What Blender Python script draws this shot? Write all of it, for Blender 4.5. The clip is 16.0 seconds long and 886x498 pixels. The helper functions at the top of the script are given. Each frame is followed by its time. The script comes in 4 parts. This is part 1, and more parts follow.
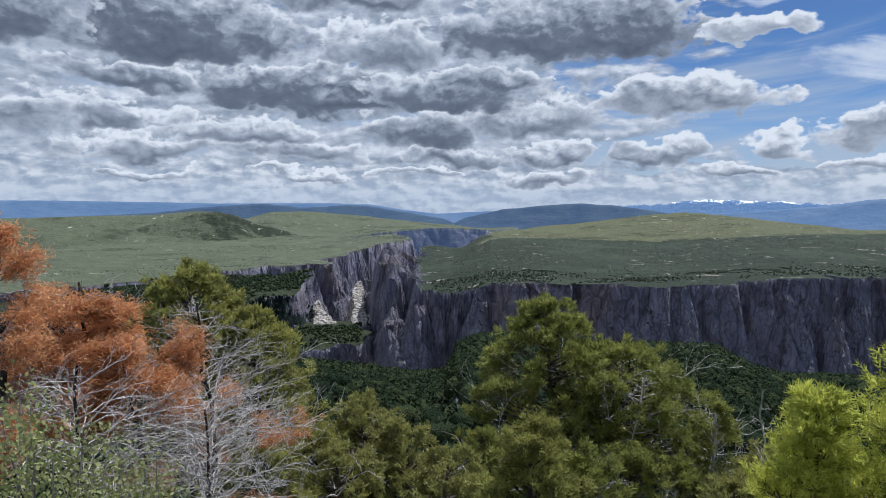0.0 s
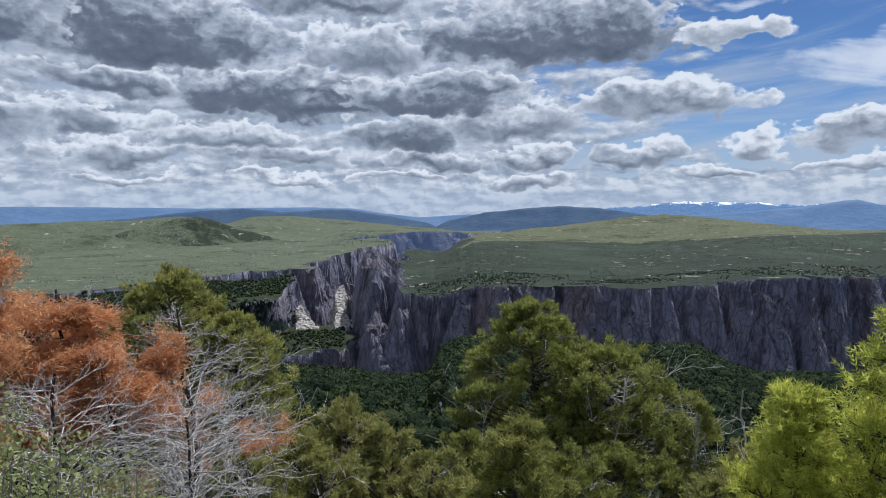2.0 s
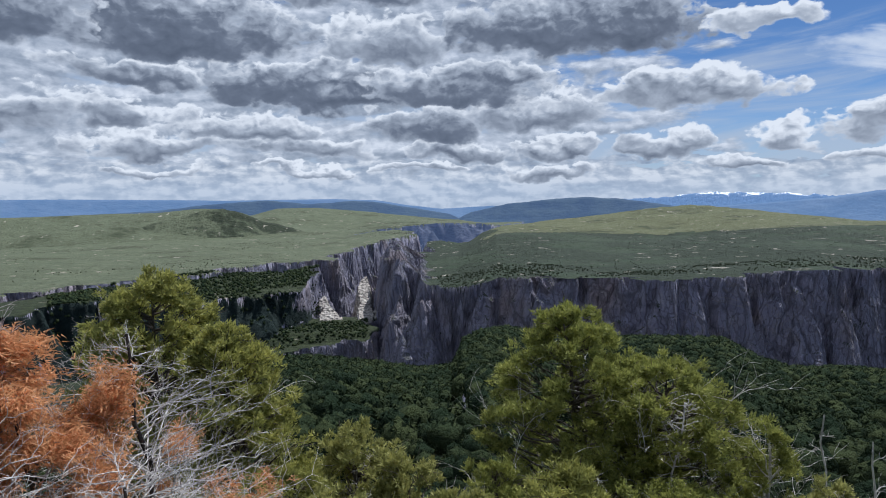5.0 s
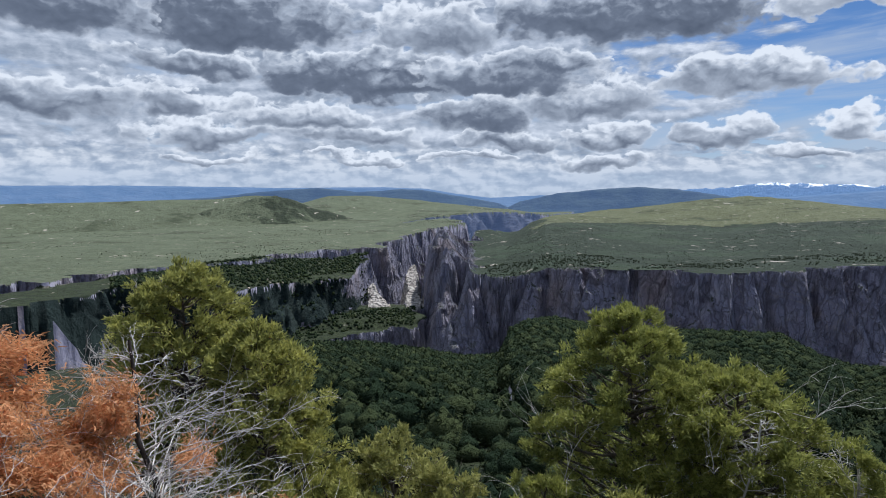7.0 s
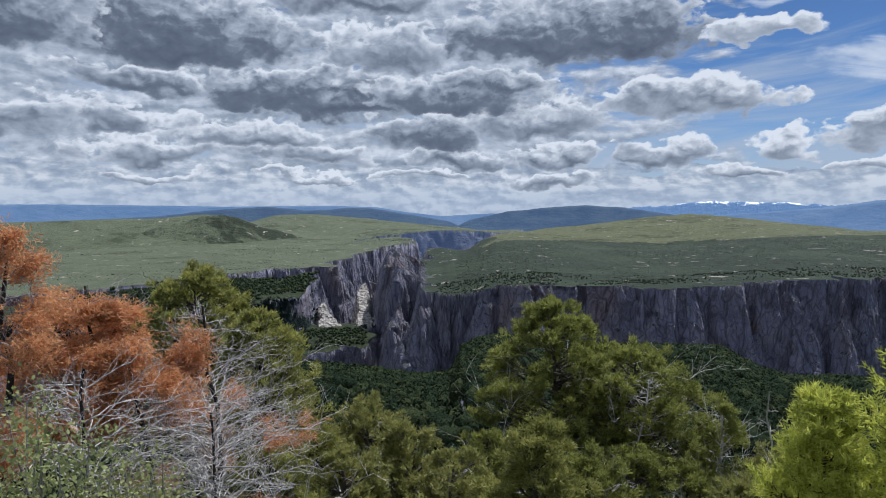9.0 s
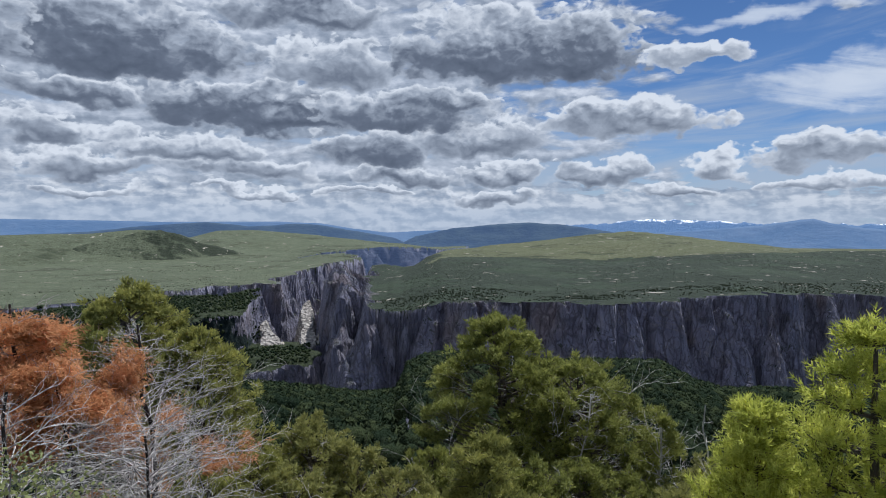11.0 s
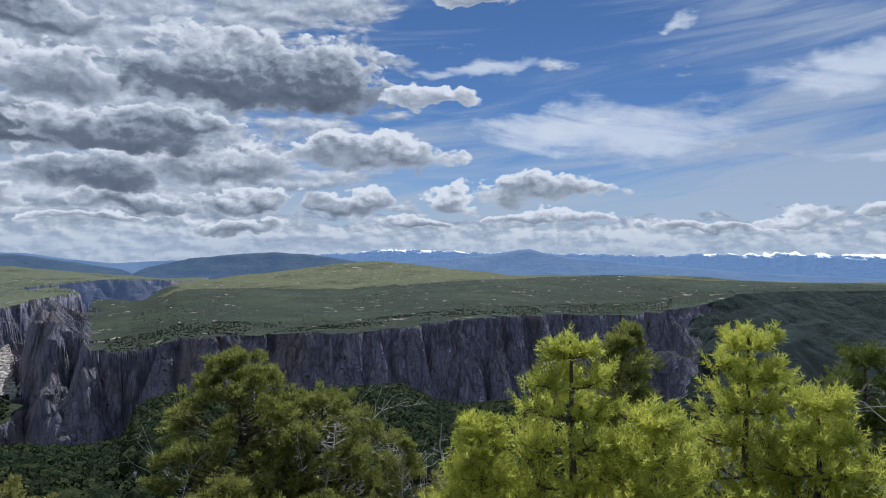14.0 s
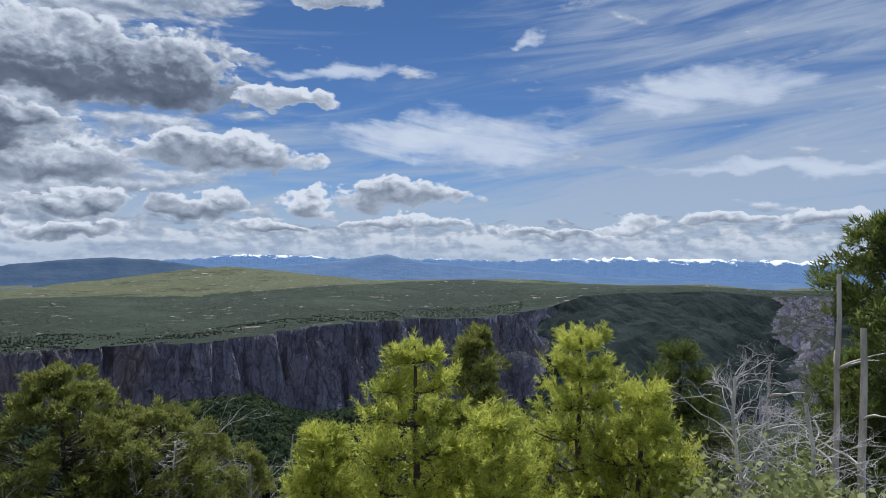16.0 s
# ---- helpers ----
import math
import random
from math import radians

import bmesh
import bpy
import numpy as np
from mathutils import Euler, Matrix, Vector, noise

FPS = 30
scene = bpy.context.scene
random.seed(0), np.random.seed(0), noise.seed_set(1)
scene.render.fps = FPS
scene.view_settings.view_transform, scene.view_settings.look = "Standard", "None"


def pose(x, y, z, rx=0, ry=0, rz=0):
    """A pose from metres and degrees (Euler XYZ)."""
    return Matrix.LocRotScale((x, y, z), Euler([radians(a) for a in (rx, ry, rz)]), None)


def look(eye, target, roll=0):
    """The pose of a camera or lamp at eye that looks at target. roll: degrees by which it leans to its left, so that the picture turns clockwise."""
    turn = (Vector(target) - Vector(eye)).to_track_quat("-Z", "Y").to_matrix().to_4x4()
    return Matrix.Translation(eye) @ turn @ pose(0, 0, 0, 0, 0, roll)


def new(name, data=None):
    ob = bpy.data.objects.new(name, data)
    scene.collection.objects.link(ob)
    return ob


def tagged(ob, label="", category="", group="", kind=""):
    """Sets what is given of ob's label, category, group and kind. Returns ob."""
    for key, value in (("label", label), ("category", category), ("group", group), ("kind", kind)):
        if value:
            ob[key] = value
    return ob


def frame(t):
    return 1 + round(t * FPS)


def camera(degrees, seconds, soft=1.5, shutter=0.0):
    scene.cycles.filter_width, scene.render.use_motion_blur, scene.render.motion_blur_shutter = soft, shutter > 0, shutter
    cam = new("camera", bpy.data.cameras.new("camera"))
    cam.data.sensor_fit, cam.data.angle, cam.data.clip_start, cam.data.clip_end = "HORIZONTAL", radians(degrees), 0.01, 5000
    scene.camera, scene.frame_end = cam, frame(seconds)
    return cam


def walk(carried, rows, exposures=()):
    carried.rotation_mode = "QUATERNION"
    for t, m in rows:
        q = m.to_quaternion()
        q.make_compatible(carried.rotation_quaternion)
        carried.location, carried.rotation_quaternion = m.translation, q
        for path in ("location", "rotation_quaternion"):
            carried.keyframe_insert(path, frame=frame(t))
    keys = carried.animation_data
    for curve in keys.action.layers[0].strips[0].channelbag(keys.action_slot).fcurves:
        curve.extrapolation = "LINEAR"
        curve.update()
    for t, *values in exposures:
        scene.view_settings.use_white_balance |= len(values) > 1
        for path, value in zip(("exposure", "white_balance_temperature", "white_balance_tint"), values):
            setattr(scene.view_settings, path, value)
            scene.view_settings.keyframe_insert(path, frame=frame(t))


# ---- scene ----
EYE = 1.6


def aim(t, ahead, aside, yaw, pitch, roll):
    # one row of the path: metres ahead and aside of the lookout, heading in degrees
    eye = Vector((aside, ahead, EYE))
    a, b = radians(yaw), radians(pitch)
    return t, look(eye, eye + Vector((-math.sin(a) * math.cos(b), math.cos(a) * math.cos(b), math.sin(b))), roll)


cam = camera(68.6, 16.0, soft=1.0)
walk(cam, [
    aim(0, 0, 0, 0.00, -4.60, 0.31),
    aim(0.5, 0, 0, -0.39, -4.62, -0.08),
    aim(1, 0, 0, -0.84, -4.53, -0.24),
    aim(1.5, 0, 0, -1.15, -4.41, -0.17),
    aim(2, 0, 0, -1.54, -4.29, -0.06),
    aim(2.5, 0, 0, -1.89, -4.17, 0.10),
    aim(3, 0, 0, -1.99, -4.09, 0.19),
    aim(3.5, 0, 0, -1.73, -4.11, 0.19),
    aim(6, 2.8, 0, 2.75, -5.80, -0.33),
    aim(6.5, 2.8, 0, 4.0, -5.98, -0.07),
    aim(7, 2.7, 0, 4.75, -6.02, 0.12),
    aim(7.5, 1.5, 0, 3.4, -5.5, 0.07),
    aim(8, 0.4, 0, 2.1, -4.95, 0.03),
    aim(8.5, 0, 0, 1.15, -4.66, 0.04),
    aim(11, 0, 0, -4.39, -2.91, 0.47),
    aim(11.5, 0, 0, -7.14, -2.42, 0.57),
    aim(12, 0, 0, -10.46, -1.92, 0.68),
    aim(12.5, 0, -0.0, -14.18, -1.38, 0.66),
    aim(13, 0, 0.0, -18.17, -0.88, 0.65),
    aim(13.5, 0, 0.03, -22.33, -0.43, 0.67),
    aim(14, 0, 0.06, -26.47, -0.07, 0.67),
    aim(14.5, 0, 0.09, -30.40, 0.21, 0.75),
    aim(15, 0, 0.12, -33.88, 0.40, 0.77),
    aim(15.5, 0, 0.15, -36.77, 0.50, 0.79),
    aim(16, 0, 0.17, -38.90, 0.54, 0.74),
], exposures=[(0.0, -0.08, 5750, 10), (3.5, -0.08, 5750, 10), (6.0, 0.0, 5750, 10), (7.2, 0.0, 5750, 10), (8.5, -0.10, 5750, 10), (11.0, -0.16, 5750, 10), (16.0, -0.16, 5750, 10)])

# ---- sky, clouds, sun ----
SUN_AZ, SUN_EL = 38.0, 60.0      # degrees: to the right of straight ahead; above the horizon
world = bpy.data.worlds.new("sky")
scene.world = world
world.use_nodes = True


class Nodes:
    """Small helper to write node trees as arithmetic."""

    def __init__(self, tree):
        self.tree = tree
        tree.nodes.clear()

    def add(self, kind, operation=None):
        n = self.tree.nodes.new(kind)
        if operation:
            n.operation = operation
        return n

    def put(self, socket, value):
        if isinstance(value, bpy.types.NodeSocket):
            self.tree.links.new(value, socket)
        elif value is not None:
            socket.default_value = value

    def math(self, op, a, b=None, c=None, clamp=False):
        n = self.add("ShaderNodeMath", op)
        n.use_clamp = clamp
        for s, v in zip(n.inputs, (a, b, c)):
            self.put(s, v)
        return n.outputs[0]

    def span(self, value, a, b, c=0.0, d=1.0, smooth=True):
        n = self.add("ShaderNodeMapRange")
        n.interpolation_type = "SMOOTHSTEP" if smooth else "LINEAR"
        for s, v in zip(n.inputs, (value, a, b, c, d)):
            self.put(s, v)
        return n.outputs[0]

    def mix(self, fac, a, b, blend="MIX"):
        n = self.add("ShaderNodeMix")
        n.data_type, n.blend_type = "RGBA", blend
        for i, v in ((0, fac), (6, a), (7, b)):
            self.put(n.inputs[i], v)
        return n.outputs[2]

    def vec(self, x, y, z):
        n = self.add("ShaderNodeCombineXYZ")
        for s, v in zip(n.inputs, (x, y, z)):
            self.put(s, v)
        return n.outputs[0]

    def noise(self, vector, scale, detail=5.0, rough=0.55, warp=0.0):
        n = self.add("ShaderNodeTexNoise")
        self.put(n.inputs["Vector"], vector)
        n.inputs["Scale"].default_value, n.inputs["Detail"].default_value = scale, detail
        n.inputs["Roughness"].default_value, n.inputs["Distortion"].default_value = rough, warp
        return n.outputs["Fac"]

    def voronoi(self, vector, scale, feature="F1", rand=1.0):
        n = self.add("ShaderNodeTexVoronoi")
        n.feature = feature
        self.put(n.inputs["Vector"], vector)
        n.inputs["Scale"].default_value, n.inputs["Randomness"].default_value = scale, rand
        return n

    def ramp(self, fac, stops):
        n = self.add("ShaderNodeValToRGB")
        while len(n.color_ramp.elements) < len(stops):
            n.color_ramp.elements.new(0.5)
        for e, (p, c) in zip(n.color_ramp.elements, stops):
            e.position, e.color = p, (*c, 1)
        self.put(n.inputs[0], fac)
        return n.outputs[0]


w = Nodes(world.node_tree)
ray = w.add("ShaderNodeTexCoord").outputs["Generated"]
split = w.add("ShaderNodeSeparateXYZ")
w.put(split.inputs[0], ray)
sx, sy, sz = split.outputs
u = w.math("DEGREES", w.math("ARCTAN2", sx, sy))
v = w.math("DEGREES", w.math("ARCSINE", sz))
sky = w.add("ShaderNodeTexSky")
sky.sky_type, sky.sun_disc = "NISHITA", False
sky.sun_elevation, sky.sun_rotation = radians(SUN_EL), radians(SUN_AZ)
sky.altitude, sky.air_density, sky.dust_density, sky.ozone_density = 2500.0, 1.0, 0.2, 3.0
dim = w.add("ShaderNodeVectorMath", operation="MULTIPLY")
w.put(dim.inputs[0], sky.outputs[0])
dim.inputs[1].default_value = (0.060, 0.069, 0.079)
colour = dim.outputs[0]
# billows shared by all clouds: a relief lit from above
warp = w.add("ShaderNodeTexNoise")
flat = w.vec(u, w.math("MULTIPLY", v, 1.5), 0.0)
w.put(warp.inputs["Vector"], flat)
warp.inputs["Scale"].default_value, warp.inputs["Detail"].default_value = 0.45, 4.0
bend = w.add("ShaderNodeVectorMath", operation="MULTIPLY_ADD")
w.put(bend.inputs[0], warp.outputs["Color"])
bend.inputs[1].default_value = (1.5, 1.5, 0.0)
w.put(bend.inputs[2], flat)
flat = bend.outputs[0]
above = w.add("ShaderNodeVectorMath", operation="ADD")
w.put(above.inputs[0], flat)
above.inputs[1].default_value = (0.30, 0.60, 0.0)
lit = above.outputs[0]


def billow(p):
    big = w.noise(p, 0.20, 3.0, 0.55)
    fine = w.noise(p, 0.70, 6.0, 0.55, 0.1)
    s = w.math("MULTIPLY_ADD", big, 0.8, w.math("MULTIPLY_ADD", fine, 0.48, 0.22))
    for scale, amount in ((0.50, -0.36), (1.25, -0.22), (3.1, -0.10)):
        s = w.math("MULTIPLY_ADD", w.voronoi(p, scale, "SMOOTH_F1").outputs["Distance"], amount, s)
    return s


puff = billow(flat)
relief = w.math("SUBTRACT", puff, billow(lit))
bent = w.add("ShaderNodeSeparateColor")
w.put(bent.inputs[0], warp.outputs["Color"])
wide = w.add("ShaderNodeTexNoise")
w.put(wide.inputs["Vector"], w.vec(u, w.math("MULTIPLY", v, 2.0), 11.0))
wide.inputs["Scale"].default_value, wide.inputs["Detail"].default_value = 0.13, 2.0
drift = w.add("ShaderNodeSeparateColor")
w.put(drift.inputs[0], wide.outputs["Color"])
ub = w.math("MULTIPLY_ADD", w.math("SUBTRACT", bent.outputs[0], 0.5), 4.0, w.math("MULTIPLY_ADD", w.math("SUBTRACT", drift.outputs[0], 0.5), 8.0, u))
vb = w.math("MULTIPLY_ADD", w.math("SUBTRACT", bent.outputs[1], 0.5), 2.2, w.math("MULTIPLY_ADD", w.math("SUBTRACT", drift.outputs[1], 0.5), 4.0, v))
# high thin veil with streaks, denser low down and to the left
streak = w.noise(w.vec(w.math("MULTIPLY", u, 0.05), w.math("MULTIPLY_ADD", u, -0.05, w.math("MULTIPLY", v, 0.45)), 0.0), 1.0, 7.0, 0.6, 0.8)
low = w.span(v, 1.0, 15.0, 0.30, 0.0)
left = w.span(u, 34.0, -6.0, 0.0, 0.22)
right = w.span(u, 36.0, 58.0, 0.0, 0.20)
veil = w.span(w.math("ADD", w.math("ADD", streak, low), w.math("ADD", left, right)), 0.50, 0.92, 0.0, 0.80)
colour = w.mix(veil, colour, (0.50, 0.56, 0.64, 1))
# broken grey-white layer to the left, in long soft streaks
def layer(shift):
    return w.noise(w.vec(w.math("MULTIPLY", u, 0.13), w.math("MULTIPLY_ADD", v, 0.42, shift), 5.0), 1.0, 7.0, 0.56, 0.3)


sheet = layer(0.0)
thick = w.math("ADD", sheet, w.span(u, 30.0, 4.0, -0.10, 0.17))
colour = w.mix(w.span(thick, 0.50, 0.62, 0.0, 0.92), colour, w.ramp(w.math("MULTIPLY_ADD", relief, 1.1, w.math("MULTIPLY_ADD", w.math("SUBTRACT", sheet, layer(0.20)), 1.9, 0.58)),
               [(0.0, (0.21, 0.24, 0.30)), (0.40, (0.36, 0.40, 0.46)), (0.70, (0.58, 0.61, 0.66)), (1.0, (0.86, 0.87, 0.89))]))
WISPS = [(42.1, 10.0, 13.0, 3.0), (34.8, 10.0, 5.5, 2.4), (60.4, 13.4, 10.0, 2.0), (31.5, 15.5, 8.0, 0.9), (45.9, 18.4, 2.0, 0.9), (66.0, 7.0, 14.0, 1.0)]
wisp = w.noise(w.vec(w.math("MULTIPLY", u, 0.12), w.math("MULTIPLY_ADD", u, 0.10, w.math("MULTIPLY", v, 0.6)), 3.0), 1.0, 8.0, 0.62, 0.6)
for cu, cv, cw, ch in WISPS:
    du = w.math("MULTIPLY", w.math("SUBTRACT", ub, cu), 1.0 / cw)
    dv = w.math("MULTIPLY", w.math("SUBTRACT", vb, cv), 1.0 / ch)
    d = w.math("SUBTRACT", 1.0, w.math("ADD", w.math("MULTIPLY", du, du), w.math("MULTIPLY", dv, dv)))
    a = w.span(w.math("MULTIPLY_ADD", wisp, 1.5, w.math("SUBTRACT", d, 0.95)), 0.0, 0.9, 0.0, 0.88)
    colour = w.mix(a, colour, (0.74, 0.78, 0.84, 1))
# low field of small clouds along the horizon
row = w.vec(w.math("MULTIPLY", u, 0.32), w.math("MULTIPLY", v, 1.25), 7.0)
field = w.math("MULTIPLY_ADD", w.voronoi(row, 1.0, "SMOOTH_F1").outputs["Distance"], -0.5, w.noise(row, 1.3, 7.0, 0.6))
cover = w.math("ADD", field, w.span(v, 1.2, 5.4, 0.10, -0.55))
colour = w.mix(w.span(cover, 0.14, 0.24, 0.0, 0.95), colour, w.ramp(w.math("MULTIPLY_ADD", relief, 1.8, w.math("MULTIPLY_ADD", cover, 1.5, 0.18)),
               [(0.0, (0.24, 0.30, 0.40)), (0.55, (0.45, 0.50, 0.57)), (1.0, (0.80, 0.81, 0.82))]))
colour = w.mix(w.span(v, 2.2, -0.3, 0.0, 0.55), colour, (0.46, 0.54, 0.65, 1))
# cumulus: azimuth, elevation, half width, half height in degrees, greyness
CUMULUS = [
    (36.7, 2.6, 7.0, 0.8, 0.3), (55.6, 2.8, 3.0, 0.8, 0.2), (62.6, 3.0, 3.6, 0.9, 0.2), (69.0, 3.2, 3.6, 0.9, 0.2), (8.0, 1.9, 4.0, 0.8, 0.5), (-3.0, 1.9, 4.0, 0.6, 0.3),
    (-12.0, 1.6, 4.0, 0.5, 0.3), (-25.0, 1.7, 4.0, 0.5, 0.3), (48.0, 2.2, 6.0, 0.6, 0.3), (25.0, 1.9, 5.0, 0.6, 0.4), (17.8, 3.8, 4.6, 1.4, 0.5), (27.2, 4.3, 3.0, 1.3, 0.35), (35.0, 4.9, 6.2, 1.6, 0.35),
    (0.5, 3.6, 6.0, 1.2, 0.6), (9.5, 4.0, 3.6, 1.1, 0.5), (-11.0, 3.6, 6.0, 1.2, 0.5), (-24.0, 3.8, 8.0, 1.5, 0.5), (-17.0, 5.2, 6.5, 1.5, 0.45), (-27.0, 6.0, 5.5, 1.4, 0.5), (-1.0, 5.6, 7.0, 1.9, 0.8), (19.9, 8.0, 8.6, 2.0, 0.45),
    (7.0, 6.8, 7.0, 2.0, 0.5), (-11.6, 8.8, 13.0, 2.6, 1.0), (0.5, 8.8, 8.0, 2.2, 0.9), (-26.5, 9.0, 6.0, 1.6, 0.8), (-5.0, 12.6, 7.0, 2.8, 0.45), (11.3, 13.8, 12.6, 4.0, 1.0),
    (-22.8, 13.2, 10.5, 3.6, 1.0), (25.5, 13.0, 4.6, 1.2, 0.15), (-8.0, 17.0, 8.0, 2.0, 0.7), (29.5, 21.4, 5.0, 1.3, 0.3), (-36.0, 13.0, 9.0, 4.0, 0.9), (-38.0, 6.0, 9.0, 2.0, 0.6),
]
for cu, cv, cw, ch, grey in CUMULUS:
    du = w.math("MULTIPLY", w.math("SUBTRACT", ub, cu), 1.0 / cw)
    up = w.math("MULTIPLY", w.math("SUBTRACT", vb, cv), 1.0 / ch)
    dv = w.math("MULTIPLY", up, w.span(up, -0.2, 0.0, 1.35, 1.0))
    d = w.math("SUBTRACT", 1.0, w.math("ADD", w.math("MULTIPLY", du, du), w.math("MULTIPLY", dv, dv)))
    rag = w.span(up, -0.75, 0.25, 0.7, 2.5)
    body = w.math("MULTIPLY_ADD", w.math("SUBTRACT", puff, 0.55), rag, w.math("MULTIPLY_ADD", d, 0.8, 0.0))
    alpha = w.math("MULTIPLY", w.span(body, -0.02, 0.30), w.span(d, -0.30, -0.05))
    tone = w.math("MULTIPLY_ADD", up, 0.46, 0.80 - 0.42 * grey)
    tone = w.math("MULTIPLY_ADD", relief, w.span(up, -0.7, 0.5, 0.35, 1.35), tone)
    tone = w.math("ADD", tone, w.span(body, 0.05, 0.65, 0.30, -0.10 * grey))
    shade = w.ramp(tone, [(0.0, (0.105, 0.125, 0.165)), (0.30, (0.175, 0.20, 0.25)), (0.62, (0.43, 0.465, 0.52)), (1.0, (0.87, 0.88, 0.89))])
    colour = w.mix(alpha, colour, shade)
back = w.add("ShaderNodeBackground")
w.put(back.inputs[0], colour)
back.inputs[1].default_value = 0.93
w.put(w.add("ShaderNodeOutputWorld").inputs[0], back.outputs[0])

sun = new("sun", bpy.data.lights.new("sun", "SUN"))
sun.data.energy, sun.data.angle, sun.data.color = 5.0, radians(0.6), (1.0, 0.95, 0.87)
se, sa = radians(SUN_EL), radians(SUN_AZ)
sun.matrix_world = look(Vector((math.sin(sa) * math.cos(se), math.cos(sa) * math.cos(se), math.sin(se))) * 100, (0, 0, 0))

# ---- materials ----
def material(name):
    m = bpy.data.materials.new(name)
    m.use_nodes = True
    return m, Nodes(m.node_tree)


def surface(n, colour, rough=0.85, height=None, strength=0.4, distance=0.05, through_light=0.0, glow=None, gloss=0.25):
    p = n.add("ShaderNodeBsdfPrincipled")
    n.put(p.inputs["Base Color"], colour)
    n.put(p.inputs["Roughness"], rough)
    p.inputs["Specular IOR Level"].default_value = gloss
    if height is not None:
        b = n.add("ShaderNodeBump")
        b.inputs["Strength"].default_value, b.inputs["Distance"].default_value = strength, distance
        n.put(b.inputs["Height"], height)
        n.put(p.inputs["Normal"], b.outputs[0])
    if glow:
        n.put(p.inputs["Emission Color"], glow[0])
        p.inputs["Emission Strength"].default_value = glow[1]
    out = p.outputs[0]
    if through_light:
        tr = n.add("ShaderNodeBsdfTranslucent")
        n.put(tr.inputs[0], colour)
        mx = n.add("ShaderNodeMixShader")
        mx.inputs[0].default_value = through_light
        n.put(mx.inputs[1], out)
        n.put(mx.inputs[2], tr.outputs[0])
        out = mx.outputs[0]
    n.put(n.add("ShaderNodeOutputMaterial").inputs[0], out)


def where(n):
    return n.add("ShaderNodeTexCoord").outputs["Object"]


def scaled(n, vector, s):
    m = n.add("ShaderNodeVectorMath", operation="MULTIPLY")
    n.put(m.inputs[0], vector)
    m.inputs[1].default_value = s
    return m.outputs[0]


def rock_colour(n, p):
    """Grey-mauve gneiss, extra blue painted in as haze; vertical stains, pale dykes, rusty faces."""
    tall = scaled(n, p, (1.0, 1.0, 0.55))
    stain = n.math("ADD", n.math("MULTIPLY", n.noise(tall, 0.06, 9.0, 0.68), 0.65), n.math("MULTIPLY", n.noise(p, 0.05, 8.0, 0.7), 0.35))
    base = n.ramp(stain, [(0.30, (0.165, 0.164, 0.222)), (0.46, (0.255, 0.247, 0.322)), (0.58, (0.315, 0.303, 0.372)), (0.75, (0.40, 0.385, 0.42))])
    rust = n.span(n.noise(tall, 0.012, 4.0, 0.6), 0.50, 0.68, 0.0, 0.65)
    base = n.mix(rust, base, (0.29, 0.225, 0.215, 1))
    vein = n.math("ABSOLUTE", n.math("SUBTRACT", n.noise(p, 0.011, 5.0, 0.6, 1.2), 0.5))
    return n.mix(n.span(vein, 0.012, 0.0, 0.0, 0.45), base, (0.36, 0.32, 0.30, 1)), stain


def land_material(name, grass, scrub, patch):
    """Rock on the steep, sage and grass with dark scrub on the gentle; patch: share of open ground."""
    m, n = material(name)
    p = where(n)
    rock, stain = rock_colour(n, p)
    far = scaled(n, p, (1.0, 1.0, 0.0))
    big = n.noise(far, 0.0045, 5.0, 0.6)
    mid = n.noise(far, 0.022, 6.0, 0.65)
    dots = n.voronoi(far, 0.11).outputs["Distance"]
    open_ground = n.mix(n.span(mid, 0.35, 0.65), grass[0], grass[1])
    open_ground = n.mix(n.span(dots, 0.42, 0.22, 0.0, 0.7), open_ground, scrub[1])
    woods = n.mix(n.span(n.noise(far, 0.09, 4.0, 0.7), 0.35, 0.68), scrub[0], scrub[1])
    amount = n.math("MULTIPLY_ADD", mid, 0.5, n.math("MULTIPLY", big, 0.8))
    land = n.mix(n.span(amount, patch - 0.06, patch + 0.06), open_ground, woods)
    slab = n.math("MULTIPLY", n.span(n.noise(far, 0.03, 5.0, 0.6, 0.8), 0.63, 0.67), n.span(big, 0.40, 0.54))
    land = n.mix(slab, land, (0.42, 0.37, 0.31, 1))
    geo = n.add("ShaderNodeNewGeometry")
    sep = n.add("ShaderNodeSeparateXYZ")
    n.put(sep.inputs[0], geo.outputs["Normal"])
    flatness = n.math("MULTIPLY_ADD", n.noise(p, 0.03, 6.0, 0.65), 0.5, sep.outputs[2])
    colour = n.mix(n.span(flatness, 0.84, 0.98), rock, land)
    bump = n.math("ADD", n.noise(scaled(n, p, (1, 1, 0.3)), 0.07, 9.0, 0.7), n.math("MULTIPLY", n.voronoi(p, 0.09).outputs["Distance"], 0.3))
    surface(n, colour, 0.92, bump, 0.9, 7.0)
    return m


